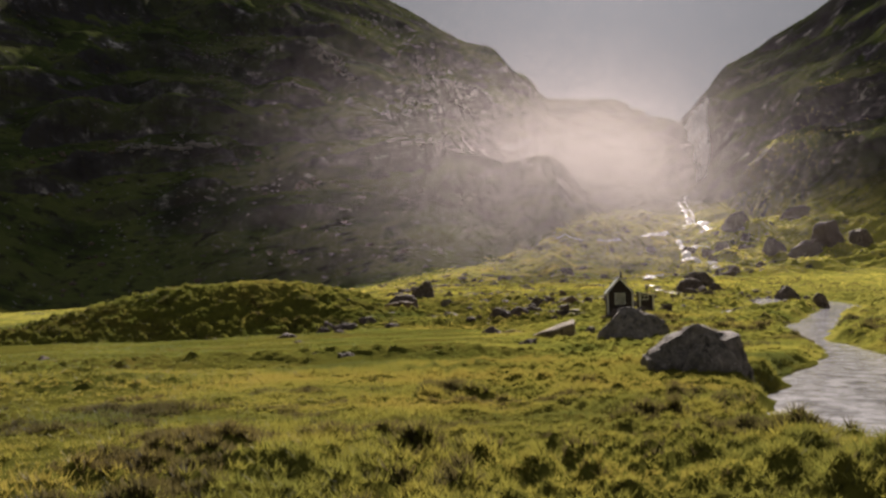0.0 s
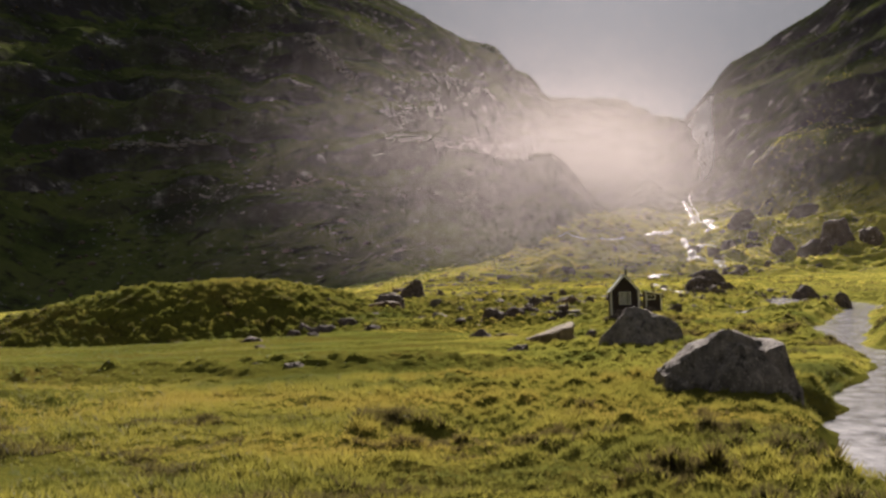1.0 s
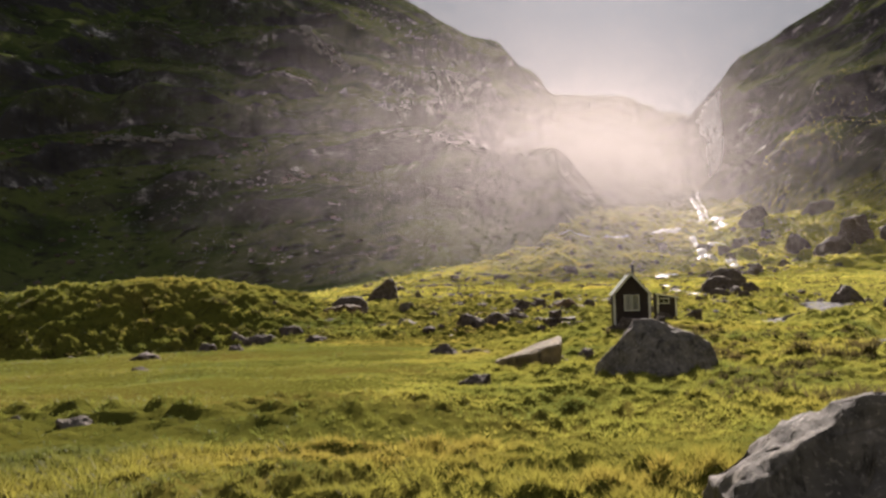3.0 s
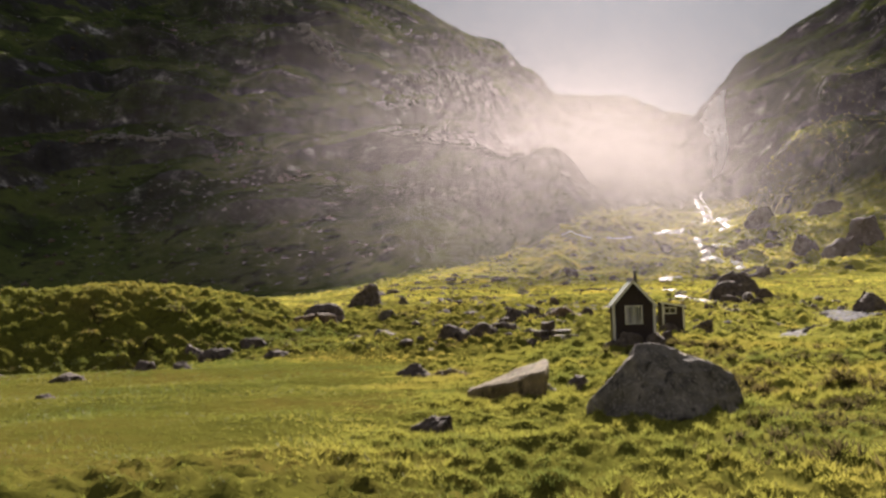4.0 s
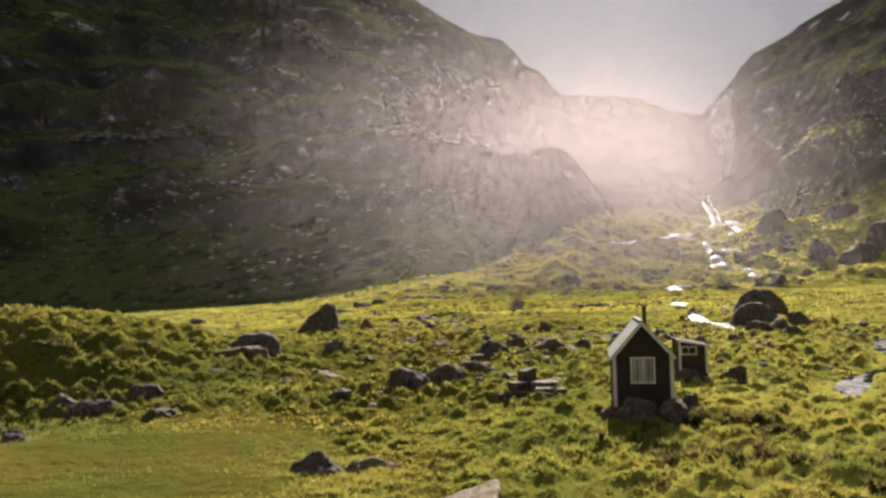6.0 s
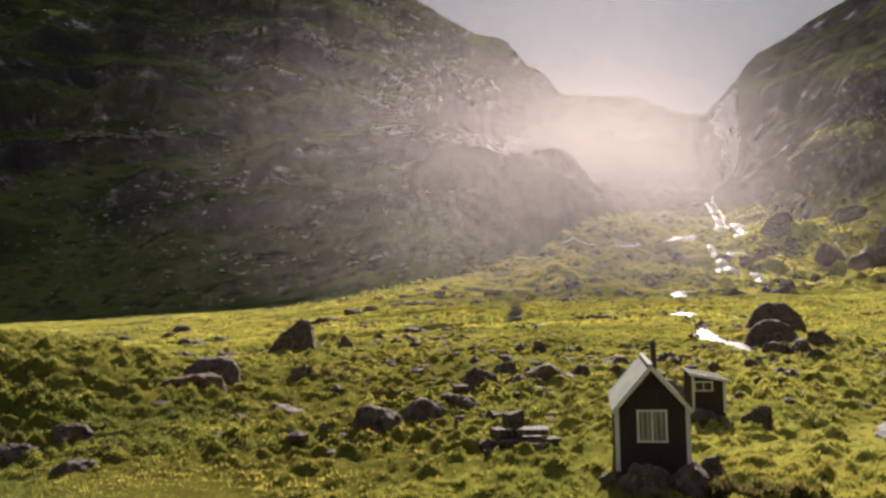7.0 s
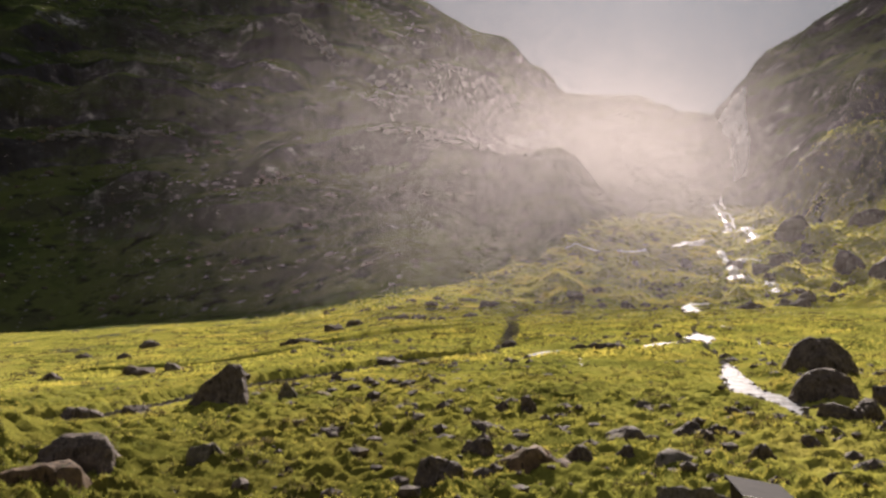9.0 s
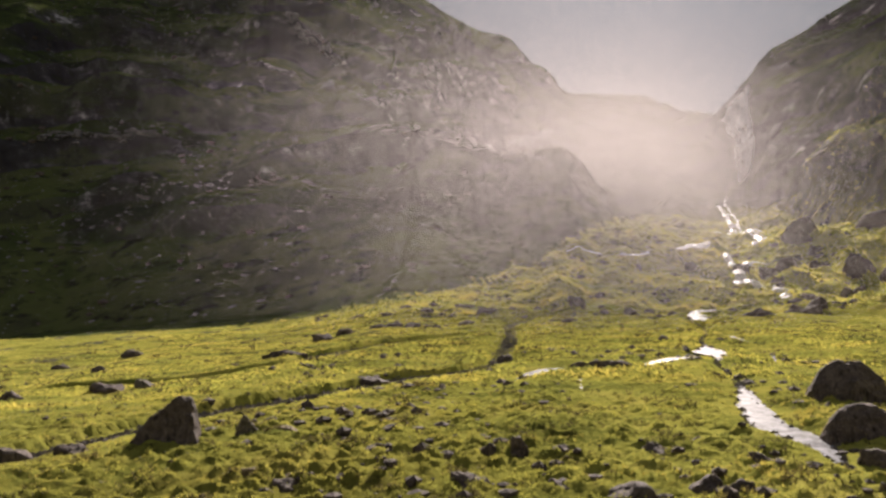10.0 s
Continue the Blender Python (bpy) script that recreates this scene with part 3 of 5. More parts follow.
def rock_mesh(seed, wide, deep, tall, detail=3, rough=0.075, peak=0.0, worn=0.055):
    """An angular block: the hull of random corners, edges worn, faces weathered. It stands on z = 0 and goes on below."""
    r = random.Random(seed)
    bm = bmesh.new()
    n = r.randint(5, 7)
    lean = r.uniform(-0.25, 0.25)
    for k in range(n):
        a = 2 * math.pi * (k + r.uniform(-0.3, 0.3)) / n
        q = r.uniform(0.82, 1.05)
        bm.verts.new((0.5 * wide * q * math.cos(a), 0.5 * deep * q * math.sin(a), -0.35 * tall))
        bm.verts.new((0.5 * wide * q * 0.97 * math.cos(a), 0.5 * deep * q * 0.97 * math.sin(a), r.uniform(0.1, 0.45) * tall))
    for k in range(r.randint(3, 5)):
        a, q = r.uniform(0, 2 * math.pi), r.uniform(0.3, 0.82) * (1 - peak)
        bm.verts.new((0.5 * wide * (q * math.cos(a) + lean), 0.5 * deep * q * math.sin(a), r.uniform(0.55, 1.0) * tall))
    made = bmesh.ops.convex_hull(bm, input=bm.verts)
    bmesh.ops.delete(bm, geom=[g for g in made["geom_interior"] if isinstance(g, bmesh.types.BMVert)], context="VERTS")
    bmesh.ops.bevel(bm, geom=bm.edges[:], offset=worn * min(wide, 2 * tall) * 0.5, segments=1, affect="EDGES", clamp_overlap=True)
    bmesh.ops.triangulate(bm, faces=bm.faces[:])
    for _ in range(detail):
        long = [e for e in bm.edges if e.calc_length() > 0.11 * wide]
        if not long:
            break
        bmesh.ops.subdivide_edges(bm, edges=long, cuts=1)
        bmesh.ops.triangulate(bm, faces=bm.faces[:])
    bm.normal_update()
    off, s = Vector((seed * 5.7, seed * 2.3, 0)), 2.0 / wide
    for v in bm.verts:
        p = v.co * s
        v.co = v.co + v.normal * wide * (rough * noise.fractal(p * 1.3 + off, 1.0, 2.0, 3) + 0.5 * rough * noise.fractal(p * 4.5 + off, 0.9, 2.0, 3))
    for f in bm.faces:
        f.smooth = True
    me = bpy.data.meshes.new("rock")
    bm.to_mesh(me)
    bm.free()
    return me


def rock(x, y, wide, tall, seed, mat=None, deep=None, turn=0.0, label="", name="boulder", group="", **kw):
    """A rock about as wide and tall above the turf as given."""
    deep = deep or wide * 0.85
    me = rock_mesh(seed, wide, deep, tall, **kw)
    me.materials.append(mat or ROCK_DARK)
    ob = new(name, me)
    ob.matrix_world = pose(x, y, height(x, y) - (0.34 if group.startswith(("boulders behind", "crags")) else 0.36 if group.startswith("stones at the foot") else 0.10) * tall, 0, 0, turn)
    return tagged(ob, label or "weathered grey boulder lying in the grass", "rock", group)


def hull_rock(corners, x, y, seed, mat, label, turn=0.0, rough=0.10, name="boulder", soft=0.16):
    """A boulder with a shape of its own: the hull of a few corners (metres from its foot), edges worn, faces weathered."""
    bm = bmesh.new()
    for lump in (corners if isinstance(corners[0], list) else [corners]):
        made = bmesh.ops.convex_hull(bm, input=[bm.verts.new(c) for c in lump])
        bmesh.ops.delete(bm, geom=list({g for g in made["geom_interior"] if isinstance(g, bmesh.types.BMVert)}), context="VERTS")
    bmesh.ops.bevel(bm, geom=bm.edges[:], offset=soft, segments=2, profile=0.6, affect="EDGES", clamp_overlap=True)
    bmesh.ops.triangulate(bm, faces=bm.faces[:])
    for _ in range(4):
        long = [e for e in bm.edges if e.calc_length() > 0.24]
        if not long:
            break
        bmesh.ops.subdivide_edges(bm, edges=long, cuts=1)
        bmesh.ops.triangulate(bm, faces=bm.faces[:])
    bm.normal_update()
    off = Vector((seed * 7.3, seed * 3.1, 0))
    for v in bm.verts:
        p = v.co
        v.co = p + v.normal * (rough * 2.2 * noise.fractal(p * 0.8 + off, 1.0, 2.0, 3) + rough * noise.fractal(p * 2.6 + off, 0.9, 2.0, 4))
    for f in bm.faces:
        f.smooth = True
    me = bpy.data.meshes.new("rock")
    bm.to_mesh(me)
    bm.free()
    me.materials.append(mat)
    ob = new(name, me)
    ob.matrix_world = pose(x, y, height(x, y), 0, 0, turn)
    return tagged(ob, label, "rock")

# ---- boulders ----
hull_rock([[(-2.75, -1.0, -0.6), (-2.6, 1.5, -0.6), (1.9, -1.4, -0.6), (2.0, 1.7, -0.6), (-2.7, -0.8, 0.6), (-2.5, 1.3, 0.75), (-1.3, -0.3, 1.6), (-1.0, 1.2, 1.75),
            (-0.2, 0.1, 2.1), (0.6, 0.6, 2.15), (1.0, -0.1, 1.95), (1.7, 0.9, 1.5)],
           [(0.9, -1.3, -0.6), (2.35, -1.5, -0.6), (2.3, 1.5, -0.6), (1.0, 1.4, -0.6), (1.1, -0.8, 1.5), (1.15, 1.0, 1.55), (1.95, -0.9, 1.7), (2.05, 1.0, 1.8), (2.2, -1.1, 0.8)],
           [(-1.6, -1.9, -0.6), (1.9, -2.1, -0.6), (1.2, 0.0, -0.6), (-1.2, 0.0, -0.6), (-0.9, -1.4, 0.5), (0.3, -0.9, 1.75), (1.0, -1.0, 1.55), (1.5, -1.5, 0.7), (0.0, 0.0, 1.8)]],
          12.68, 45.4, 1, ROCK_MOSSY, "large grey boulder beside the stream with a steep end", 0, 0.085, soft=0.12)
hull_rock([(-3.2, -0.6, -0.6), (-2.7, 1.9, -0.6), (3.1, -1.2, -0.6), (3.0, 1.9, -0.6), (-2.7, -0.4, 0.55), (-1.9, -0.3, 1.4), (-1.1, -0.3, 2.2), (-0.75, 0.5, 2.6), (0.0, 0.2, 2.62),
           (1.1, 0.1, 2.3), (2.0, 0.1, 1.9), (2.9, -0.3, 1.4), (2.85, 1.4, 1.35), (-0.4, -2.4, 0.0), (0.9, -2.3, 0.0), (0.2, -1.2, 1.6)],
          15.5, 75.0, 2, ROCK_MOSSY, "large pale grey boulder below the cottage", 0, 0.06, soft=0.14)
hull_rock([(-2.2, -2.2, -0.3), (-2.1, -0.4, 0.3), (-2.2, -1.8, 0.35), (1.4, -3.2, -0.4), (1.8, 1.0, -0.4), (1.5, -2.8, 1.25), (1.95, -0.4, 1.5), (1.9, 0.9, 1.5), (-0.5, -2.9, 0.7), (0.3, 0.9, 0.95)], 10.2, 84.4, 3, ROCK_TAN,
          "ochre slab with a sunlit flat top, tilted up at one end", 0, 0.045)
hull_rock([(-2.5, -1.3, -0.5), (-2.2, 1.4, -0.5), (2.4, -1.2, -0.5), (2.2, 1.4, -0.5), (-1.6, -0.6, 1.0), (-0.4, -0.5, 2.1), (0.9, 0.1, 3.05), (1.5, 0.6, 2.95), (1.9, -0.5, 1.7), (2.1, 0.5, 1.5), (-0.7, 0.9, 2.0)], -4.0, 153.6, 4, ROCK_DARK,
          "pointed dark rock with a pale split face", 0, 0.07, soft=0.08)
hull_rock([(-2.3, -1.4, -0.4), (-2.2, 1.2, -0.4), (2.3, -1.2, -0.4), (2.2, 1.2, -0.4), (-1.8, -0.7, 1.2), (-1.1, 0.7, 1.75), (0.9, 0.6, 1.8), (1.8, -0.4, 1.3), (0.0, -1.1, 1.2)], -6.2, 133.4, 5, ROCK_DARK,
          "dark flat-topped rock behind a brown ledge")
hull_rock([(-2.6, -1.0, -0.4), (-2.3, 1.0, 0.5), (2.2, -1.0, -0.4), (2.1, 1.0, -0.4), (-2.2, -0.9, 0.7), (0.2, -0.9, 1.0), (0.9, 0.7, 1.1), (2.0, -0.4, 0.8)], -6.5, 130.2, 6, ROCK_BROWN, "rusty brown ledge of stone on the rise", 0, 0.06)
hull_rock([(-3.3, -2.2, -0.8), (-3.1, 2.4, -0.8), (3.3, -2.2, -0.8), (3.2, 2.4, -0.8), (-3.1, -1.2, 1.4), (-2.0, 0.2, 2.7), (-0.4, 0.5, 3.4), (1.5, 0.3, 3.3), (3.0, -0.6, 1.8), (0.3, -2.0, 1.5)], 47.5, 167.5, 7, ROCK_DARK,
          "huge dark red-brown boulder beside the brook", 0, 0.06, soft=0.25)
hull_rock([(-2.6, -1.6, -0.8), (-2.4, 1.8, -0.8), (2.5, -1.6, -0.8), (2.4, 1.8, -0.8), (-2.1, -0.8, 1.2), (-0.9, 0.2, 2.0), (1.0, 0.4, 2.1), (2.2, -0.5, 1.4)], 41.3, 150.5, 8, ROCK_DARK, "dark boulder at the foot of a larger one", 0, 0.08, soft=0.45)
rock(45.0, 148.0, 3.4, 1.6, 29, ROCK_DARK, 2.4, 15, "dark broken block before a huge boulder")
rock(19.3, 100.8, 2.9, 1.7, 26, ROCK_DARK, 1.9, 0, "dark rock before the plinth of the cottage")
rock(21.3, 100.9, 2.3, 1.5, 27, ROCK_DARK, 1.6, 30, "dark rock before the plinth of the cottage")
rock(22.2, 102.0, 1.6, 1.4, 28, ROCK_DARK, 1.2, 10, "dark rock before the plinth of the cottage")
rock(6.6, 72.6, 1.8, 0.9, 31, ROCK_DARK, 1.3, 0, "small dark rock in the short grass")
rock(13.4, 82.6, 1.5, 0.85, 33, ROCK_DARK, 1.2, 0, "small mossy rock beside the pale boulder")
rock(11.9, 82.9, 1.4, 0.65, 34, ROCK_GREY, 1.0, 0, "grey stone propped under an ochre slab")
rock(5.0, 95.4, 2.9, 1.15, 35, ROCK_DARK, 2.2, 0, "flat dark rock in the wet grass")
rock(7.2, 96.2, 2.8, 0.6, 36, ROCK_TAN, 1.5, 10, "low pale stone beside a dark rock")
rock(0.9, 156.2, 1.7, 1.9, 47, ROCK_GREY, 1.3, 0, "small upright stone beside a pointed rock")
rock(0.3, 135.0, 2.6, 1.6, 49, ROCK_GREY, 2.0, 0, "rounded grey rock on the rise")
rock(13.7, 130.4, 3.3, 2.0, 51, ROCK_DARK, 3.0, 0, "dark grooved block of stone among tussocks")
rock(7.4, 119.4, 3.5, 2.1, 58, ROCK_DARK, 2.4, 0, "dark rock stump on the grassy rise")
rock(10.4, 122.0, 3.8, 1.3, 59, ROCK_DARK, 2.2, 8, "low dark outcrop beside a rock stump")
rock(12.6, 124.0, 2.4, 1.1, 60, ROCK_DARK, 1.8, 0, "low dark outcrop on the rise")
for n_slab, (dx, dy, dz, w, d, h, turn, mat) in enumerate(((0.0, 0.0, -0.3, 2.7, 1.7, 0.85, 4, ROCK_DARK), (0.65, -0.1, 0.58, 1.7, 1.2, 0.32, -8, ROCK_GREY), (-0.85, 0.2, 0.58, 1.2, 1.1, 0.5, 14, ROCK_DARK),
                                                          (0.5, -1.3, -0.25, 1.5, 0.9, 0.6, 10, ROCK_GREY), (1.4, -1.2, -0.25, 0.9, 0.8, 0.75, 30, ROCK_DARK), (-1.3, -1.0, -0.25, 1.1, 0.9, 0.55, -20, ROCK_DARK),
                                                          (-0.3, 1.4, -0.3, 1.0, 0.9, 2.0, 25, ROCK_DARK))):
    r_slab = random.Random(70 + n_slab)
    hull_rock([(sx * w / 2 * r_slab.uniform(0.8, 1.0), sy * d / 2 * r_slab.uniform(0.8, 1.0), dz + top * h * r_slab.uniform(0.88, 1.0)) for sx in (-1, 1) for sy in (-1, 1) for top in (0, 1)],
              15.4 + dx, 111.6 + dy, 70 + n_slab, mat, "weathered slab in a heap of flat stones", turn, 0.025, "slab", 0.05)
rock(28.5, 115.6, 1.8, 1.5, 75, ROCK_DARK, 1.2, 0, "dark upright stone beside the shed")
rock(26.2, 117.0, 3.0, 1.0, 76, ROCK_DARK, 1.4, 0, "low dark stones at the foot of the shed")
# the boulder field behind the cottage
FIELD = "boulders behind the cottage"
rock(19.0, 132.8, 6.8, 1.9, 101, ROCK_BROWN, 3.0, 0, "long brown bank of rock topped with dead grass", group=FIELD, worn=0.10)
rock(15.9, 136.2, 2.8, 1.7, 102, group=FIELD, worn=0.10)
rock(19.6, 148.4, 1.8, 2.0, 103, group=FIELD, label="pointed dark boulder among tussocks", peak=0.3)
rock(21.8, 149.0, 2.2, 1.5, 104, group=FIELD, label="blocky dark boulder on the rise")
rock(17.6, 148.6, 1.8, 1.1, 105, group=FIELD)
rock(26.7, 133.0, 4.3, 2.2, 106, ROCK_GREY, 2.6, 12, "broad grey boulder with a mossy top behind the shed", group=FIELD, worn=0.10)
rock(30.4, 139.2, 1.9, 2.0, 107, group=FIELD, label="upright dark block of stone, square in shape")
rock(28.6, 139.6, 2.2, 1.5, 108, group=FIELD, label="upright dark block of stone, square in shape")
rock(31.3, 133.2, 2.1, 2.0, 109, group=FIELD, worn=0.10)
rock(25.0, 124.6, 4.5, 2.2, 110, ROCK_GREY, 2.6, 10, "large pale grey boulder between cottage and shed", group=FIELD, worn=0.09)
rock(24.5, 138.6, 3.5, 1.4, 111, group=FIELD, worn=0.12, label="low mossy boulder among tussocks")
rock(23.9, 134.5, 1.6, 1.2, 112, group=FIELD, worn=0.12)
rock(27.9, 148.4, 2.9, 1.1, 113, group=FIELD)
rock(41.3, 143.4, 2.4, 1.9, 114, group=FIELD, worn=0.10)
rock(40.0, 144.2, 3.6, 1.6, 115, group=FIELD, worn=0.10)
rock(32.9, 128.8, 1.7, 0.9, 116, group=FIELD)
rock(37.8, 139.0, 1.3, 1.0, 117, ROCK_GREY, group=FIELD)
rock(41.2, 139.8, 2.7, 1.6, 118, group=FIELD)
rock(16.6, 141.5, 2.4, 0.9, 119, group=FIELD)
rock(33.2, 144.8, 2.3, 1.3, 120, group=FIELD)
rock(36.7, 121.1, 2.6, 0.9, 121, group=FIELD)
rock(21.6, 140.4, 2.2, 0.8, 122, group=FIELD)
rock(34.9, 136.4, 2.0, 0.9, 123, group=FIELD)
rock(21.3, 134.0, 2.2, 1.3, 124, group=FIELD, worn=0.12)
rock(35.2, 131.0, 2.2, 0.8, 125, ROCK_GREY, group=FIELD)
# rocks strewn over the plain
PLAIN = "rocks strewn over the plain"
rock(-30.7, 209.4, 5.5, 1.2, 131, group=PLAIN)
rock(-26.4, 210.6, 3.4, 1.4, 132, ROCK_GREY, group=PLAIN)
rock(-44.9, 240.4, 2.8, 1.5, 133, group=PLAIN)
rock(-55.9, 284.0, 5.1, 1.5, 134, group=PLAIN)
rock(-64.0, 268.1, 3.7, 1.3, 135, group=PLAIN)
rock(-40.7, 203.9, 3.9, 1.4, 136, group=PLAIN)
rock(-13.5, 151.0, 3.9, 1.0, 137, group=PLAIN)
rock(-10.2, 152.6, 2.5, 0.9, 138, group=PLAIN)
rock(-12.8, 234.1, 8.6, 1.4, 139, ROCK_DARK, 2.6, group=PLAIN, label="low dark outcrop in the sunlit plain")
rock(-11.7, 268.0, 5.2, 1.8, 140, group=PLAIN)
rock(-9.2, 280.0, 4.5, 1.6, 141, group=PLAIN)
rock(-2.2, 225.9, 3.4, 0.9, 142, group=PLAIN)
rock(6.0, 191.6, 4.5, 1.2, 143, group=PLAIN)
rock(3.6, 157.1, 2.0, 0.6, 144, ROCK_TAN, group=PLAIN)
rock(10.8, 149.9, 2.5, 0.4, 145, group=PLAIN)
rock(10.9, 157.1, 2.2, 0.5, 146, group=PLAIN)
rock(1.6, 152.4, 1.8, 0.6, 147, group=PLAIN)
rock(3.9, 144.1, 2.1, 0.6, 148, ROCK_TAN, group=PLAIN)
rock(6.6, 141.8, 2.5, 0.6, 149, group=PLAIN)
rock(31.4, 195.4, 8.7, 1.1, 150, ROCK_DARK, 2.4, group=PLAIN, label="long dark bank of rock beside a pool")
rock(21.7, 216.0, 2.8, 1.1, 151, group=PLAIN)
rock(47.3, 234.1, 2.3, 1.0, 152, group=PLAIN)
rock(81.4, 340.0, 5.6, 2.4, 153, group=PLAIN)
rock(66.5, 293.0, 3.2, 1.4, 154, group=PLAIN)
rock(95.7, 300.0, 6.2, 1.9, 155, group=PLAIN)
rock(82.1, 298.0, 8.7, 1.8, 156, ROCK_DARK, 3.0, group=PLAIN)
rock(52.0, 135.0, 4.6, 3.1, 157, ROCK_DARK, 3.4, label="rounded dark boulder at the edge of the stream", group=PLAIN)
rock(54.9, 131.2, 3.0, 2.4, 158, ROCK_DARK, label="rounded dark boulder at the edge of the stream", group=PLAIN)
# stones at the foot of the mound
FOOT = "stones at the foot of the mound"
rock(-12.4, 104.6, 2.0, 1.24, 161, group=FOOT)
rock(-14.0, 101.0, 2.3, 0.93, 162, group=FOOT)
rock(-19.8, 111.6, 2.5, 0.93, 163, ROCK_GREY, group=FOOT)
rock(-17.0, 96.0, 2.6, 0.93, 164, group=FOOT)
rock(-14.4, 87.1, 1.4, 0.45, 165, group=FOOT)
rock(-27.3, 108.4, 3.6, 1.24, 166, group=FOOT)
rock(-13.0, 115.9, 4.3, 1.40, 167, group=FOOT)
rock(1.3, 124.6, 3.6, 1.55, 168, ROCK_GREY, group=FOOT)
rock(22.7, 80.9, 1.3, 0.93, 169, ROCK_GREY, group=FOOT, label="small grey stone in rough grass")
rock(-6.9, 110.6, 2.8, 1.24, 170, group=FOOT)
rock(-8.6, 60.0, 1.1, 0.5, 171, ROCK_GREY, group=FOOT, label="half-sunk stone in a turf hummock")
rock(-6.6, 59.2, 1.4, 0.38, 172, ROCK_GREY, group=FOOT, label="half-sunk stone in a turf hummock")
rock(-32.7, 72.5, 1.6, 0.93, 173, group=FOOT, label="small dark stone in the meadow")
rock(-15.2, 117.2, 2.2, 1.2, 174, group=FOOT, label="dark mossy stone at the foot of the mound")
rock(-17.8, 113.0, 2.6, 1.1, 175, group=FOOT, label="dark mossy stone at the foot of the mound")
rock(-22.6, 106.6, 2.3, 1.0, 176, group=FOOT, label="dark mossy stone at the foot of the mound")
rock(-10.4, 118.6, 2.6, 1.3, 177, group=FOOT, label="dark mossy stone at the foot of the mound")
# boulders on the fan
r_fan = random.Random(77)
for k in range(22):
    y_fan = r_fan.uniform(298, 425)
    x_fan = r_fan.uniform(42, 0.36 * y_fan)
    w_fan = r_fan.uniform(2.6, 6.5)
    rock(x_fan, y_fan, w_fan, w_fan * r_fan.uniform(0.4, 0.62), 300 + k, ROCK_DARK, None, r_fan.uniform(0, 90), "dark weathered boulder on the grassy fan", group="boulders on the fan")
# crags on the fan
CRAG = "crags at the foot of the mountain"
rock(148.0, 366.0, 15.0, 11.6, 181, ROCK_DARK, 12.0, 0, "broad dark crag with grass on its ledges", "crag", CRAG, detail=4, rough=0.06, worn=0.03)
rock(160.0, 372.0, 18.0, 15.2, 182, ROCK_DARK, 14.0, 20, "broad dark crag with grass on its ledges", "crag", CRAG, detail=4, rough=0.06, worn=0.03)
rock(171.0, 364.0, 13.0, 9.4, 183, ROCK_DARK, 11.0, 0, "low dark crag beside a taller one", "crag", CRAG, detail=4, rough=0.06, worn=0.03)
rock(116.0, 384.0, 10.0, 7.2, 184, ROCK_DARK, 8.0, 0, "dark crag beside the brook", "crag", CRAG, detail=4, rough=0.06, worn=0.03)
rock(123.0, 390.0, 11.0, 9.4, 185, ROCK_DARK, 8.0, 30, "dark crag beside the brook", "crag", CRAG, detail=4, rough=0.06, worn=0.03)
rock(134.0, 402.0, 12.0, 8.7, 186, ROCK_DARK, 9.0, 0, "dark crag beside the brook", "crag", CRAG, detail=4, rough=0.06, worn=0.03)
rock(128.0, 352.0, 7.0, 4.6, 187, ROCK_DARK, 5.0, 0, "low dark crag in the grass", "crag", CRAG, detail=4, rough=0.06, worn=0.03)
rock(142.0, 430.0, 16.0, 11.6, 188, ROCK_DARK, 12.0, 0, "dark crag on a grassy hump", "crag", CRAG, detail=4, rough=0.06, worn=0.03)
rock(176.0, 440.0, 20.0, 13.0, 189, ROCK_DARK, 13.0, 10, "dark crag on a grassy hump", "crag", CRAG, detail=4, rough=0.06, worn=0.03)
rock(110.0, 399.0, 9.0, 7.0, 190, ROCK_DARK, 8.0, 40, "dark crag beside the brook", "crag", CRAG, detail=4, rough=0.06, worn=0.03)
rock(141.0, 379.0, 14.0, 11.0, 191, ROCK_DARK, 10.0, 65, "broad dark crag with grass on its ledges", "crag", CRAG, detail=4, rough=0.06, worn=0.03)
rock(83.0, 384.0, 10.0, 5.5, 192, ROCK_DARK, 7.0, 20, "low dark crag in the grass", "crag", CRAG, detail=4, rough=0.06, worn=0.03)
rock(73.0, 318.0, 5.5, 4.0, 193, ROCK_DARK, 4.5, 20, "low dark crag in the grass", "crag", CRAG, detail=4, rough=0.06, worn=0.03)


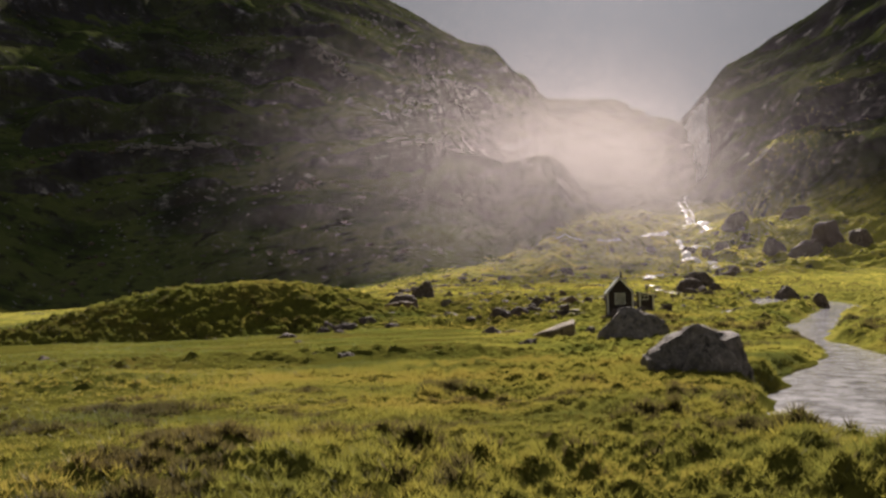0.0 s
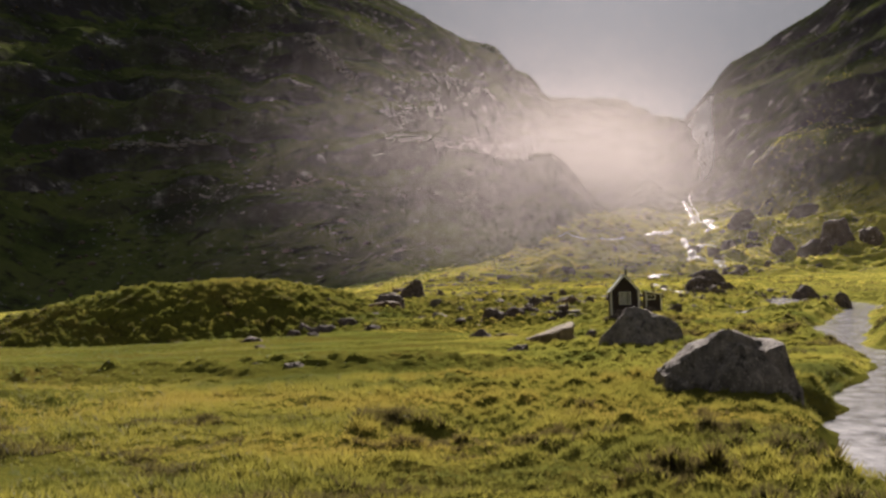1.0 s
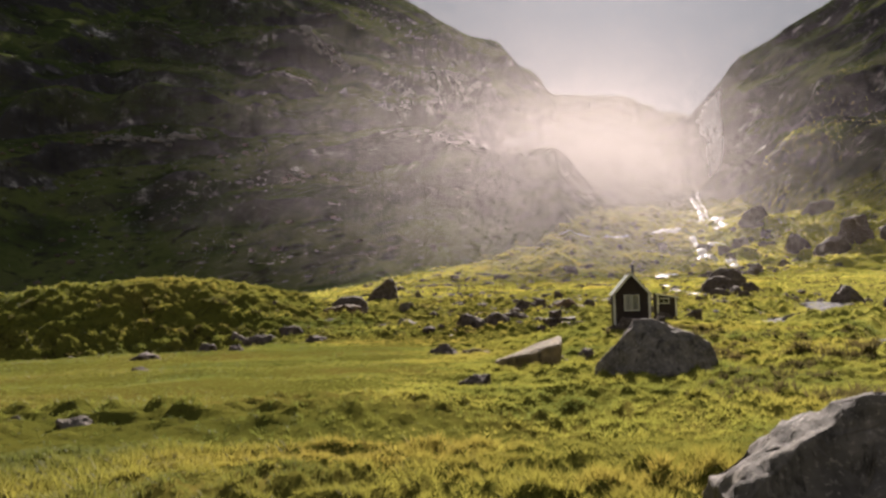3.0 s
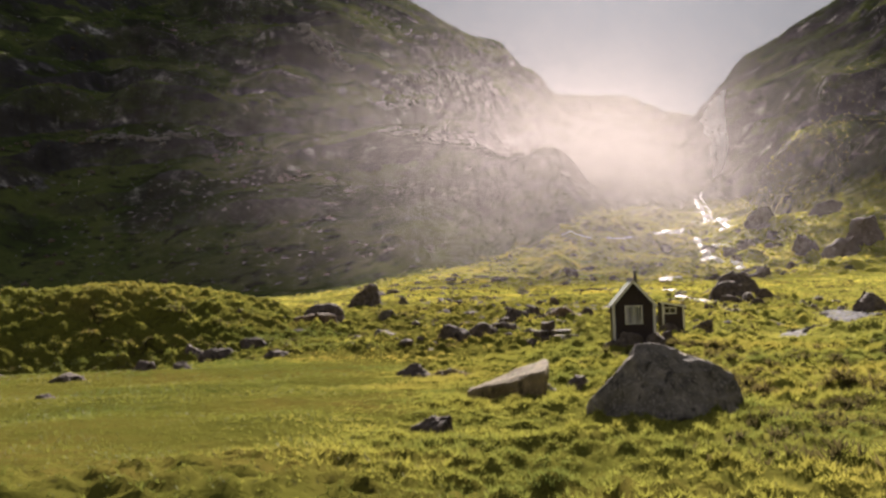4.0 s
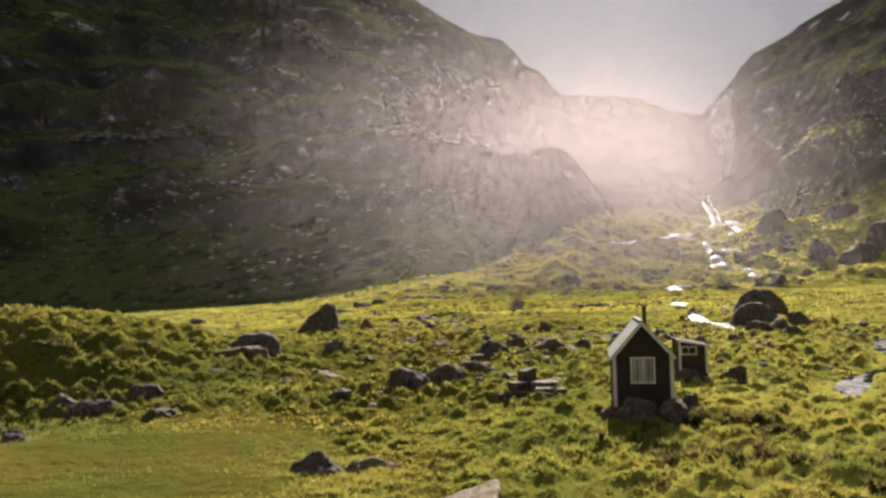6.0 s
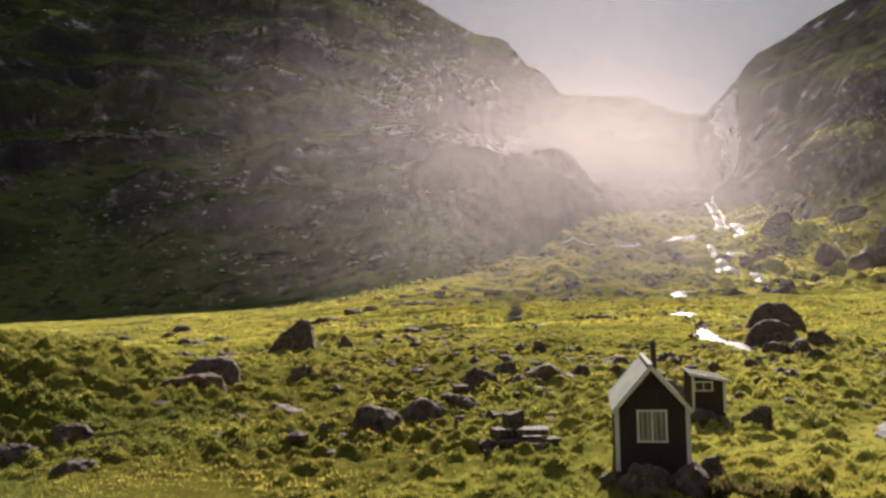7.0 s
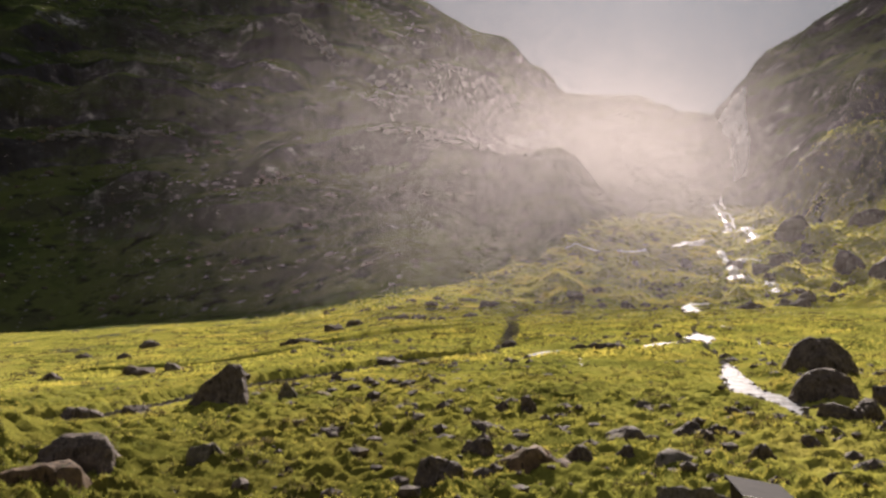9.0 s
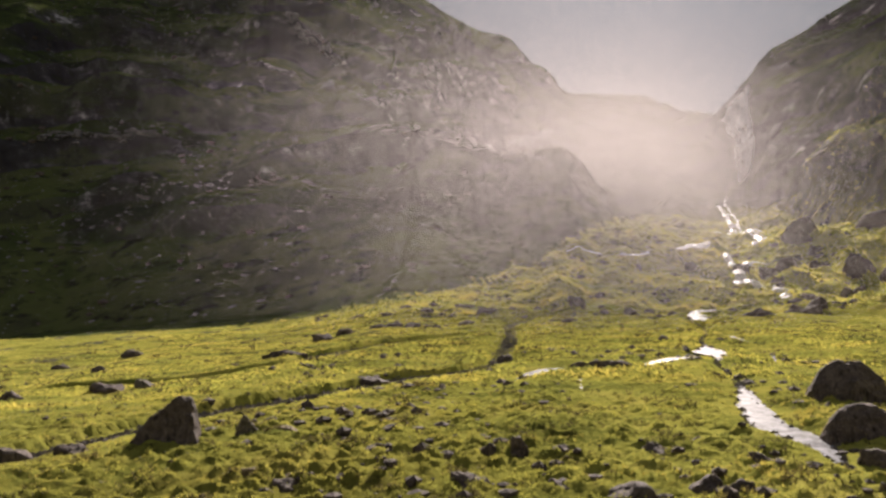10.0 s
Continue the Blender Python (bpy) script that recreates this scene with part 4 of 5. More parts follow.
# ---- cottage ----
def cottage():
    W, D, EAVE, RIDGE = 2.9, 6.0, 2.55, 4.2
    base = new("cottage")
    body = bmesh.new()
    t = 0.12
    wx0, wx1, wz0, wz1 = -0.54, 0.52, 1.22, 2.40
    # gable wall with its window opening
    def slab(poly, y0, y1, bm):
        a = [bm.verts.new((px, y0, pz)) for px, pz in poly]
        b = [bm.verts.new((px, y1, pz)) for px, pz in poly]
        bm.faces.new(a)
        bm.faces.new(b[::-1])
        for k in range(len(a)):
            bm.faces.new((a[k - 1], a[k], b[k], b[k - 1]))
    h = W / 2
    for poly in ([(-h, -0.5), (wx0, -0.5), (wx0, wz1), (-h, wz1)], [(wx1, -0.5), (h, -0.5), (h, wz1), (wx1, wz1)], [(wx0, -0.5), (wx1, -0.5), (wx1, wz0), (wx0, wz0)],
                 [(-h, wz1), (h, wz1), (h, EAVE), (0, RIDGE - 0.06), (-h, EAVE)]):
        slab(poly, 0, t, body)
    bmesh.ops.recalc_face_normals(body, faces=body.faces)
    part("gable_wall", body, TARRED, base)
    back = bmesh.new()
    slab([(-h, -0.5), (h, -0.5), (h, EAVE), (0, RIDGE - 0.06), (-h, EAVE)], D - t, D, back)
    bmesh.ops.recalc_face_normals(back, faces=back.faces)
    part("gable_wall", back, TARRED, base)
    for s in (-1, 1):
        part("side_wall", box(t, D - 2 * t, EAVE + 0.5, (s * (h - t / 2), D / 2, EAVE / 2 - 0.25)), TARRED, base)
    part("floor_boards", box(W - 2 * t, D - 2 * t, 0.1, (0, D / 2, 0.02)), DARK_ROOM, base)
    # roof
    slope = math.atan2(RIDGE - EAVE, h)
    length = math.hypot(RIDGE - EAVE, h) + 0.20
    for s in (-1, 1):
        bm = box(length, D + 0.5, 0.06)
        m = Matrix.Translation((s * length / 2 * math.cos(slope), D / 2, RIDGE + 0.02 - length / 2 * math.sin(slope))) @ Matrix.Rotation(s * slope, 4, "Y")
        bm.transform(m)
        part("roof", bm, SHEET, base, "pale weathered sheet roof")
        for yk, nm in ((-0.265, "bargeboard"), (D + 0.265, "bargeboard")):
            bm = box(length + 0.02, 0.035, 0.17, (0, 0, -0.02))
            bm.transform(Matrix.Translation((s * length / 2 * math.cos(slope), yk, RIDGE - length / 2 * math.sin(slope))) @ Matrix.Rotation(s * slope, 4, "Y"))
            part(nm, bm, WHITE, base, "white painted bargeboard")
    bm = box(0.22, D + 0.54, 0.05, (0, D / 2, RIDGE + 0.075), None, 0.02)
    part("ridge_cap", bm, CAP, base, "pale grey ridge flashing")
    # corner boards
    for s in (-1, 1):
        part("corner_board", box(0.15, 0.035, EAVE + 0.02, (s * (h - 0.07), -0.02, EAVE / 2 - 0.02)), WHITE, base, "white painted corner board")
        part("corner_board", box(0.035, 0.13, EAVE, (s * (h + 0.02), 0.04, EAVE / 2 - 0.03)), WHITE, base, "white painted corner board")
    # window
    wc, ww, wh = (wx0 + wx1) / 2, wx1 - wx0, wz1 - wz0
    win = new("window")
    win.parent = base
    for nm, bm in (("frame", box(ww + 0.16, 0.06, 0.09, (wc, -0.02, wz0 - 0.02))), ("frame", box(ww + 0.16, 0.06, 0.09, (wc, -0.02, wz1 + 0.02))),
                   ("frame", box(0.10, 0.06, wh - 0.04, (wx0 - 0.02, -0.022, (wz0 + wz1) / 2))), ("frame", box(0.10, 0.06, wh - 0.04, (wx1 + 0.02, -0.022, (wz0 + wz1) / 2))),
                   ("mullion", box(0.09, 0.06, wh - 0.04, (wc, -0.02, (wz0 + wz1) / 2)))):
        part(nm, bm, WHITE, win, "white painted")
    for s in (-1, 1):
        p = part("pane", box(ww / 2 - 0.08, 0.006, wh - 0.1, (wc + s * ww / 4, 0.03, (wz0 + wz1) / 2)), GLASS, win)
        p.visible_shadow = False
        for k, off in enumerate((-0.11, 0.11)):
            bm = bmesh.new()
            n, wdt = 10, 0.17
            rows = []
            for z in (wz0 + 0.03, wz1 - 0.03):
                rows.append([bm.verts.new((wc + s * ww / 4 + off + (j / (n - 1) - 0.5) * wdt, 0.052 + 0.012 * math.sin(j * 2.1 + k), z)) for j in range(n)])
            for j in range(n - 1):
                bm.faces.new((rows[0][j], rows[0][j + 1], rows[1][j + 1], rows[1][j]))
            bmesh.ops.solidify(bm, geom=bm.faces[:], thickness=0.006)
            part("curtain", bm, CURTAIN, win, "pale hanging curtain")
    # stove pipe
    bm = bmesh.new()
    bmesh.ops.create_cone(bm, cap_ends=True, segments=20, radius1=0.12, radius2=0.12, depth=1.3, matrix=Matrix.Translation((0.42, 4.2, RIDGE + 0.0)))
    pipe = part("stove_pipe", bm, PIPE, base, "sooty stove pipe")
    bm = bmesh.new()
    bmesh.ops.create_cone(bm, cap_ends=True, segments=20, radius1=0.19, radius2=0.06, depth=0.12, matrix=Matrix.Translation((0.42, 4.2, RIDGE + 0.72)))
    part("cowl", bm, PIPE, pipe)
    # plinth stones
    r = random.Random(5)
    for k in range(9):
        me = rock_mesh(600 + k, r.uniform(1.0, 1.7), r.uniform(0.9, 1.4), r.uniform(0.85, 1.2))
        me.materials.append(ROCK_DARK)
        ob = new("plinth_stone", me)
        ob.parent = base
        ob.matrix_local = pose(-1.7 + 0.42 * k, r.uniform(-0.7, -0.1), -0.95 + r.uniform(-0.1, 0.05), 0, 0, r.uniform(0, 90))
    base.matrix_world = pose(20.12, 102.6, 3.05, 0, 0, -8)
    return tagged(base, "small black tarred cottage with white trim and pale roof", "cottage")


cottage()


def shed():
    base = new("shed")
    W, D, H0, H1, t = 1.85, 3.4, 2.15, 1.8, 0.1
    wx0, wx1, wz0, wz1 = -0.78, 0.2, 1.22, 1.72
    def slab(poly, y0, y1, bm):
        a = [bm.verts.new((px, y0, pz)) for px, pz in poly]
        b = [bm.verts.new((px, y1, pz)) for px, pz in poly]
        bm.faces.new(a)
        bm.faces.new(b[::-1])
        for k in range(len(a)):
            bm.faces.new((a[k - 1], a[k], b[k], b[k - 1]))
    h = W / 2
    bm = bmesh.new()
    for poly in ([(-h, -0.4), (h, -0.4), (h, wz0), (-h, wz0)], [(-h, wz0), (wx0, wz0), (wx0, wz1), (-h, wz1)], [(wx1, wz0), (h, wz0), (h, H1), (wx1, wz1)], [(-h, wz1), (wx1, wz1), (h, H1), (-h, H0)]):
        slab(poly, 0, t, bm)
    bmesh.ops.recalc_face_normals(bm, faces=bm.faces)
    part("front_wall", bm, TARRED, base)
    bm = bmesh.new()
    slab([(-h, -0.4), (h, -0.4), (h, H1), (-h, H0)], D - t, D, bm)
    bmesh.ops.recalc_face_normals(bm, faces=bm.faces)
    part("back_wall", bm, TARRED, base)
    part("side_wall", box(t, D - 2 * t, H0 + 0.4, (-h + t / 2, D / 2, H0 / 2 - 0.2)), TARRED, base)
    part("side_wall", box(t, D - 2 * t, H1 + 0.4, (h - t / 2, D / 2, H1 / 2 - 0.2)), TARRED, base)
    a = math.atan2(H0 - H1, W)
    bm = box(W + 0.4, D + 0.5, 0.07)
    bm.transform(Matrix.Translation((0, D / 2, (H0 + H1) / 2 + 0.05)) @ Matrix.Rotation(a, 4, "Y"))
    part("roof", bm, FELT, base, "dark felt roof with a single pitch")
    bm = box(W + 0.42, 0.035, 0.14)
    bm.transform(Matrix.Translation((0, -0.27, (H0 + H1) / 2 + 0.02)) @ Matrix.Rotation(a, 4, "Y"))
    part("fascia", bm, WHITE, base, "white painted fascia")
    part("corner_board", box(0.14, 0.035, H0, (-h + 0.05, -0.02, H0 / 2 - 0.05)), WHITE, base, "white painted corner board")
    part("corner_board", box(0.14, 0.035, H1, (h - 0.05, -0.02, H1 / 2 - 0.05)), WHITE, base, "white painted corner board")
    win = new("window")
    win.parent = base
    wc, ww, wh = (wx0 + wx1) / 2, wx1 - wx0, wz1 - wz0
    for bm in (box(ww + 0.14, 0.05, 0.08, (wc, -0.02, wz0)), box(ww + 0.14, 0.05, 0.08, (wc, -0.02, wz1)), box(0.08, 0.05, wh - 0.08, (wx0, -0.02, (wz0 + wz1) / 2)),
               box(0.08, 0.05, wh - 0.08, (wx1, -0.02, (wz0 + wz1) / 2)), box(0.05, 0.05, wh - 0.08, (wc, -0.02, (wz0 + wz1) / 2))):
        part("frame", bm, WHITE, win, "white painted")
    p = part("pane", box(ww - 0.08, 0.006, wh - 0.08, (wc, 0.04, (wz0 + wz1) / 2)), GLASS, win)
    p.visible_shadow = False
    base.matrix_world = pose(26.75, 118.6, 3.15, 0, 0, -6)
    return tagged(base, "small black shed with white trim and lean-to roof behind the cottage", "shed")


shed()


# ---- grass ----
def grass(name, count, ylo, yhi, tall, blades, seed, label, bend=0.8, broad=1.0, fan=None, area=None, mat=None, bare=0.22):
    """Tufts of blades on the tussocks, each blade one long triangle."""
    r = np.random.RandomState(seed)
    n = count * (12 if mat is HEATHER else 4)
    y = ylo + (yhi - ylo) * r.rand(n) ** 0.85
    u = r.rand(n) * 2 - 1
    x = np.where(r.rand(n) < 0.55, 11 + u * (10 + 0.24 * y), 8 + u * (16 + 0.5 * y))
    if fan:
        x = y * (fan[0] + fan[1] * r.randn(n))
    if area:
        x = area[0] + (area[1] - area[0]) * r.rand(n) + 6.0 * fbm(y / 9, 0 * y + seed, 3) + 2.0 * r.randn(n)
    wild, hum = wildness(x, y), hummock(x, y)
    keep = hum + 0.10 * r.randn(n) > bare * np.minimum(wild, 1.0)
    if fan:
        keep &= y < 346 + np.maximum(np.maximum(x, 0), 2.65 * x - 82) + 4 * r.randn(n)
    if mat is HEATHER:
        keep = fbm(x / 4.5, y / 3.0, 3) + 0.10 * r.randn(n) > 0.30
    for course, gap in ((STREAM, 0.1), (BROOK, 0.0), (RILL, 0.1), (DITCH, 0.1), (BED, 0.0), (POOL, 0.0), (SIDE, 0.0), (SEEP, 0.0), (BACKWATER, 0.1)):
        for cx, cy, cw, _ in along(course, 6):
            keep &= (x - cx) ** 2 + (y - cy) ** 2 > (cw + gap) ** 2
    keep &= ~((np.abs(x - 20.4) < 1.8) & (y > 102) & (y < 109.5)) & ~((np.abs(x - 27.3) < 1.4) & (y > 118) & (y < 122))
    x, y, wild, hum = x[keep][:count], y[keep][:count], wild[keep][:count], hum[keep][:count]
    z = land(x, y)
    n = len(x)
    lush = 0.6 + 0.6 * smooth(-0.3, 0.35, fbm(x / 7.0, y / 6.0, 3)) + 0.7 * np.minimum(wild, 1) * (hum - 0.3)
    hgt = tall * lush * (0.6 + 0.8 * r.rand(n))
    ang = r.rand(n, blades) * 2 * np.pi
    lean = bend * (0.3 + r.rand(n, blades)) * hgt[:, None]
    foot = 0.25 * hgt[:, None] * r.rand(n, blades)
    bx, by = x[:, None] + foot * np.cos(ang), y[:, None] + foot * np.sin(ang)
    w = (0.05 + 0.06 * r.rand(n, blades)) * hgt[:, None] * broad + 0.008
    wa = r.rand(n, blades) * np.pi
    dx, dy = w * np.cos(wa), w * np.sin(wa)
    hh = hgt[:, None] * (0.7 + 0.6 * r.rand(n, blades))
    zz = np.broadcast_to(z[:, None] - 0.03, bx.shape)
    v = np.stack([np.stack([bx - dx, by - dy, zz], -1), np.stack([bx + dx, by + dy, zz], -1),
                  np.stack([bx + lean * np.cos(ang), by + lean * np.sin(ang), zz + hh], -1)], 2).reshape(-1, 3)
    f = np.arange(len(v)).reshape(-1, 3)
    return tagged(new(name, mesh_from(name, v, f, mat or GRASS, False)), label, "grass", kind="stuff")


grass("meadow_grass", 74000, 15, 56, 0.18, 6, 1, "yellow-green meadow grass in ragged tufts", 0.9, 0.42, bare=0.30)
grass("meadow_grass", 38000, 55, 106, 0.12, 4, 4, "short green grass of a wet lawn", 1.0, 0.9, bare=0.30, mat=LAWN, area=(-40, 10))
grass("meadow_grass", 48000, 55, 106, 0.15, 5, 14, "sunlit tussock grass round the cottage", 0.9, 0.7, bare=0.36, mat=LUSH, area=(5, 42))
grass("meadow_grass", 100000, 105, 190, 0.14, 3, 2, "tussock grass on the rise, coloured brighter as if in sun", 0.8, 0.9, bare=0.34, mat=TUSSOCK)
grass("meadow_grass", 70000, 180, 345, 0.26, 3, 3, "short grass on the far plain, sunlight raised into its colour", 0.7, 1.8, mat=SUNLIT_FAR)
grass("meadow_grass", 72000, 315, 560, 0.65, 3, 5, "grass on the humps of the fan, sunlight raised into its colour", 0.7, 2.2, (0.16, 0.10), mat=SUNLIT_FAR)
grass("meadow_grass", 50000, 103, 132, 0.17, 3, 6, "rough tussock grass on the mound", 0.8, 0.9, mat=LAWN, area=(-82, -3), bare=0.30)
grass("heather", 12000, 15, 40, 0.22, 7, 7, "dark heather and dead grass between tufts", 0.7, 0.8, area=(-18, 22), mat=HEATHER)
grass("heather", 6000, 62, 102, 0.24, 6, 8, "dark heather clumps in rough grass beside the stream", 0.8, 1.4, area=(19, 40), mat=HEATHER)
grass("heather", 6500, 112, 166, 0.20, 5, 9, "dark heather clumps among stones on the rise", 0.8, 1.3, area=(-12, 56), mat=HEATHER)
grass("heather", 7000, 104, 126, 0.18, 5, 11, "dark heather and moss on the front of the mound", 0.9, 1.6, area=(-80, -8), mat=HEATHER)
# these dark clumps also stand in for the shadows of tussocks
grass("heather", 16000, 165, 320, 0.30, 5, 10, "dark small clumps over the plain for rushes and tussock shadows", 0.8, 1.8, area=(-80, 90), mat=HEATHER)


def stones(name, count, area, size, seed, label, mat):
    """Loose stones too many to count, each a small uneven block."""
    r = np.random.RandomState(seed)
    x0, x1, y0, y1 = area
    n = count * 4
    y = y0 + (y1 - y0) * r.rand(n)
    x = (x0 + (x1 - x0) * r.rand(n)) * (y / y1 if y1 > 300 else 1)
    keep = fbm(x / 30 + 9, y / 30, 3) + 0.25 * r.randn(n) > 0.22
    if y0 == 290:
        keep &= y < 340 + np.maximum(np.maximum(x, 0), 2.65 * x - 82)
    x, y = x[keep][:count], y[keep][:count]
    z = land(x, y)
    bm = bmesh.new()
    bmesh.ops.create_icosphere(bm, subdivisions=1, radius=1.0)
    base = np.array([v.co[:] for v in bm.verts])
    tri = np.array([[v.index for v in f.verts] for f in bm.faces])
    bm.free()
    s = size * (0.4 + 1.6 * r.rand(len(x)) ** 3)
    v = base[None] * (0.75 + 0.5 * r.rand(len(x), len(base), 1)) * (s[:, None, None] * np.array([1.0, 0.85, 0.6])) + np.stack([x, y, z], -1)[:, None]
    f = tri[None] + (np.arange(len(x)) * len(base))[:, None, None]
    return tagged(new(name, mesh_from(name, v.reshape(-1, 3), f.reshape(-1, 3), mat, False)), label, "stones", kind="stuff")


stones("field_stones", 900, (-20, 60, 112, 230), 0.38, 11, "loose dark stones among the tussocks", ROCK_DARK)
stones("field_stones", 800, (-40, 190, 290, 520), 1.1, 12, "dark stones strewn over the fan", ROCK_DARK)
stones("scree", 900, (-420, 90, 380, 850), 1.2, 13, "scattered boulders on the mountain side", ROCK_DARK)


def outcrops(bands, seed, label):
    """Bare pale blocks of rock standing out of the mountain side, along its ledges."""
    r = np.random.RandomState(seed)
    ys = np.arange(350.0, 1150.0, 2.5)
    bm = bmesh.new()
    bmesh.ops.create_icosphere(bm, subdivisions=2, radius=1.0)
    corner = np.array([p.co[:] for p in bm.verts])
    tri = np.array([[p.index for p in q.verts] for q in bm.faces])
    bm.free()
    v, f = [], []
    for b0, e0, b1, e1, scatter, count, size, tall in bands:
        u = r.rand(count)
        b, e = b0 + u * (b1 - b0), e0 + u * (e1 - e0) + scatter * r.randn(count)
        x = b[:, None] * ys[None, :]
        z = land(x, np.broadcast_to(ys, x.shape), False)
        for k in range(count):
            hit = np.nonzero((z[k] - 6.5) / ys >= e[k])[0]
            if not len(hit):
                continue
            h = hit[0]
            g = size * (0.35 + 1.1 * r.rand() ** 2)
            p = corner * (0.55 + 0.75 * r.rand(len(corner), 1)) * np.array([g * (0.8 + 1.6 * r.rand()), 0.8 * g, tall * g])
            a = r.uniform(-0.6, 0.6)
            p = np.stack([p[:, 0] * math.cos(a) - p[:, 1] * math.sin(a), p[:, 0] * math.sin(a) + p[:, 1] * math.cos(a), p[:, 2]], -1)
            f.append(tri + len(corner) * len(v))
            v.append(p + np.array([x[k, h], ys[h], z[k, h]]))
    return tagged(new("outcrop", mesh_from("outcrop", np.concatenate(v), np.concatenate(f), ROCK_PALE, False)), label, "rock", kind="stuff")


outcrops([(-0.365, 0.170, -0.245, 0.170, 0.0025, 80, 1.7, 0.6), (-0.055, 0.166, 0.075, 0.158, 0.004, 80, 1.6, 0.5), (-0.06, 0.212, 0.06, 0.226, 0.016, 110, 1.4, 1.5),
          (-0.145, 0.285, -0.09, 0.232, 0.005, 50, 1.4, 1.4), (-0.22, 0.252, -0.04, 0.196, 0.002, 40, 1.1, 0.5), (-0.38, 0.08, 0.05, 0.07, 0.035, 150, 0.7, 0.6),
          (0.085, 0.148, 0.16, 0.097, 0.002, 40, 1.0, 0.6), (-0.30, 0.112, -0.18, 0.118, 0.005, 40, 0.9, 0.7), (-0.10, 0.31, 0.0, 0.27, 0.012, 50, 1.4, 1.0)],
         17, "pale bare rock standing out of the mountain ledges")


def gravel(course, count, seed, label):
    """Small stones along the bed of a course."""
    r = np.random.RandomState(seed)
    c = along(course, 12)
    k = r.randint(0, len(c), count)
    x, y = c[k, 0] + r.randn(count) * 0.45 * c[k, 2], c[k, 1] + r.randn(count) * 0.45 * c[k, 2]
    z = land(x, y)
    base = np.array([(1, 0, 0), (-1, 0, 0), (0, 1, 0), (0, -1, 0), (0, 0, 1), (0, 0, -1)], float)
    tri = np.array([(0, 2, 4), (2, 1, 4), (1, 3, 4), (3, 0, 4), (2, 0, 5), (1, 2, 5), (3, 1, 5), (0, 3, 5)])
    s = 0.10 + 0.22 * r.rand(count) ** 2
    v = base[None] * (0.7 + 0.6 * r.rand(count, 6, 1)) * (s[:, None, None] * np.array([1.2, 1.0, 0.7])) + np.stack([x, y, z], -1)[:, None]
    f = tri[None] + (np.arange(count) * 6)[:, None, None]
    return tagged(new("gravel", mesh_from("gravel", v.reshape(-1, 3), f.reshape(-1, 3), ROCK_GREY, False)), label, "gravel", kind="stuff")


gravel(RILL, 2200, 21, "grey gravel in the bed of the rill")
gravel(DITCH, 1300, 24, "grey gravel in a dry ditch of the plain")
gravel(BED, 1500, 25, "dark gravel in a dry stony bed")
gravel(BACKWATER, 500, 22, "grey stones along the backwater")
gravel(BROOK, 2200, 23, "grey stones along the brook")


# ---- waterfall ----
def cascade(course, seed, lift=0.5, crown=0.4):
    """White water over the rock: a ragged ribbon laid close on the slope."""
    c = along(course, 12)
    r = random.Random(seed)
    d = np.gradient(c[:, :2], axis=0)
    d /= np.linalg.norm(d, axis=1)[:, None]
    rows = []
    bm = bmesh.new()
    zc = land(c[:, 0], c[:, 1], False)
    zc = np.maximum(zc, np.convolve(np.pad(zc, 5, mode="edge"), np.ones(11) / 11, mode="valid"))
    for k, (x, y, w, _) in enumerate(c):
        wk = w * (0.45 + 0.8 * r.random())
        off = np.linspace(-1, 1, 7) * wk + 0.5 * w * noise.noise((k * 0.35, seed, 0))
        px, py = x - d[k, 1] * off, y + d[k, 0] * off
        pz = np.full(7, zc[k])
        rows.append([bm.verts.new((px[j], py[j], pz[j] + lift + crown * (1 - abs(j - 3) / 3) + 0.3 * crown * r.random())) for j in range(7)])
    for a, b in zip(rows[:-1], rows[1:]):
        for j in range(6):
            if r.random() > 0.22:
                bm.faces.new((a[j], a[j + 1], b[j + 1], b[j]))
    for f in bm.faces:
        f.smooth = True
    bmesh.ops.recalc_face_normals(bm, faces=bm.faces)
    return bm


def strands(course, count, spread, seed, thick=0.4, lift=1.2):
    """Falling water in thin broken strands that follow the rock."""
    r = random.Random(seed)
    c = along(course, 16)
    bm = bmesh.new()
    for k in range(count):
        side = spread * r.uniform(-1, 1)
        a = int(len(c) * r.uniform(0, 0.75))
        b = min(len(c) - 1, a + int(len(c) * r.uniform(0.12, 0.45)))
        wander, w0, last = r.uniform(0, 40), thick * r.uniform(0.35, 1.3), None
        px = c[a:b + 1, 0] + side * c[a:b + 1, 2] + np.array([1.2 * noise.noise((wander, 0.22 * q, 0)) for q in range(b + 1 - a)])
        py = c[a:b + 1, 1]
        pz = land(px, py, False) + lift
        for q in range(len(px)):
            w = w0 * math.sin(math.pi * (q + 0.5) / len(px)) ** 0.4
            row = [bm.verts.new((px[q] - w, py[q], pz[q])), bm.verts.new((px[q], py[q] - 0.3, pz[q] + 0.35 * w)), bm.verts.new((px[q] + w, py[q], pz[q]))]
            if last and r.random() > 0.12:
                for m in range(2):
                    bm.faces.new((last[m], last[m + 1], row[m + 1], row[m])).smooth = True
            last = row
    bmesh.ops.recalc_face_normals(bm, faces=bm.faces)
    return bm


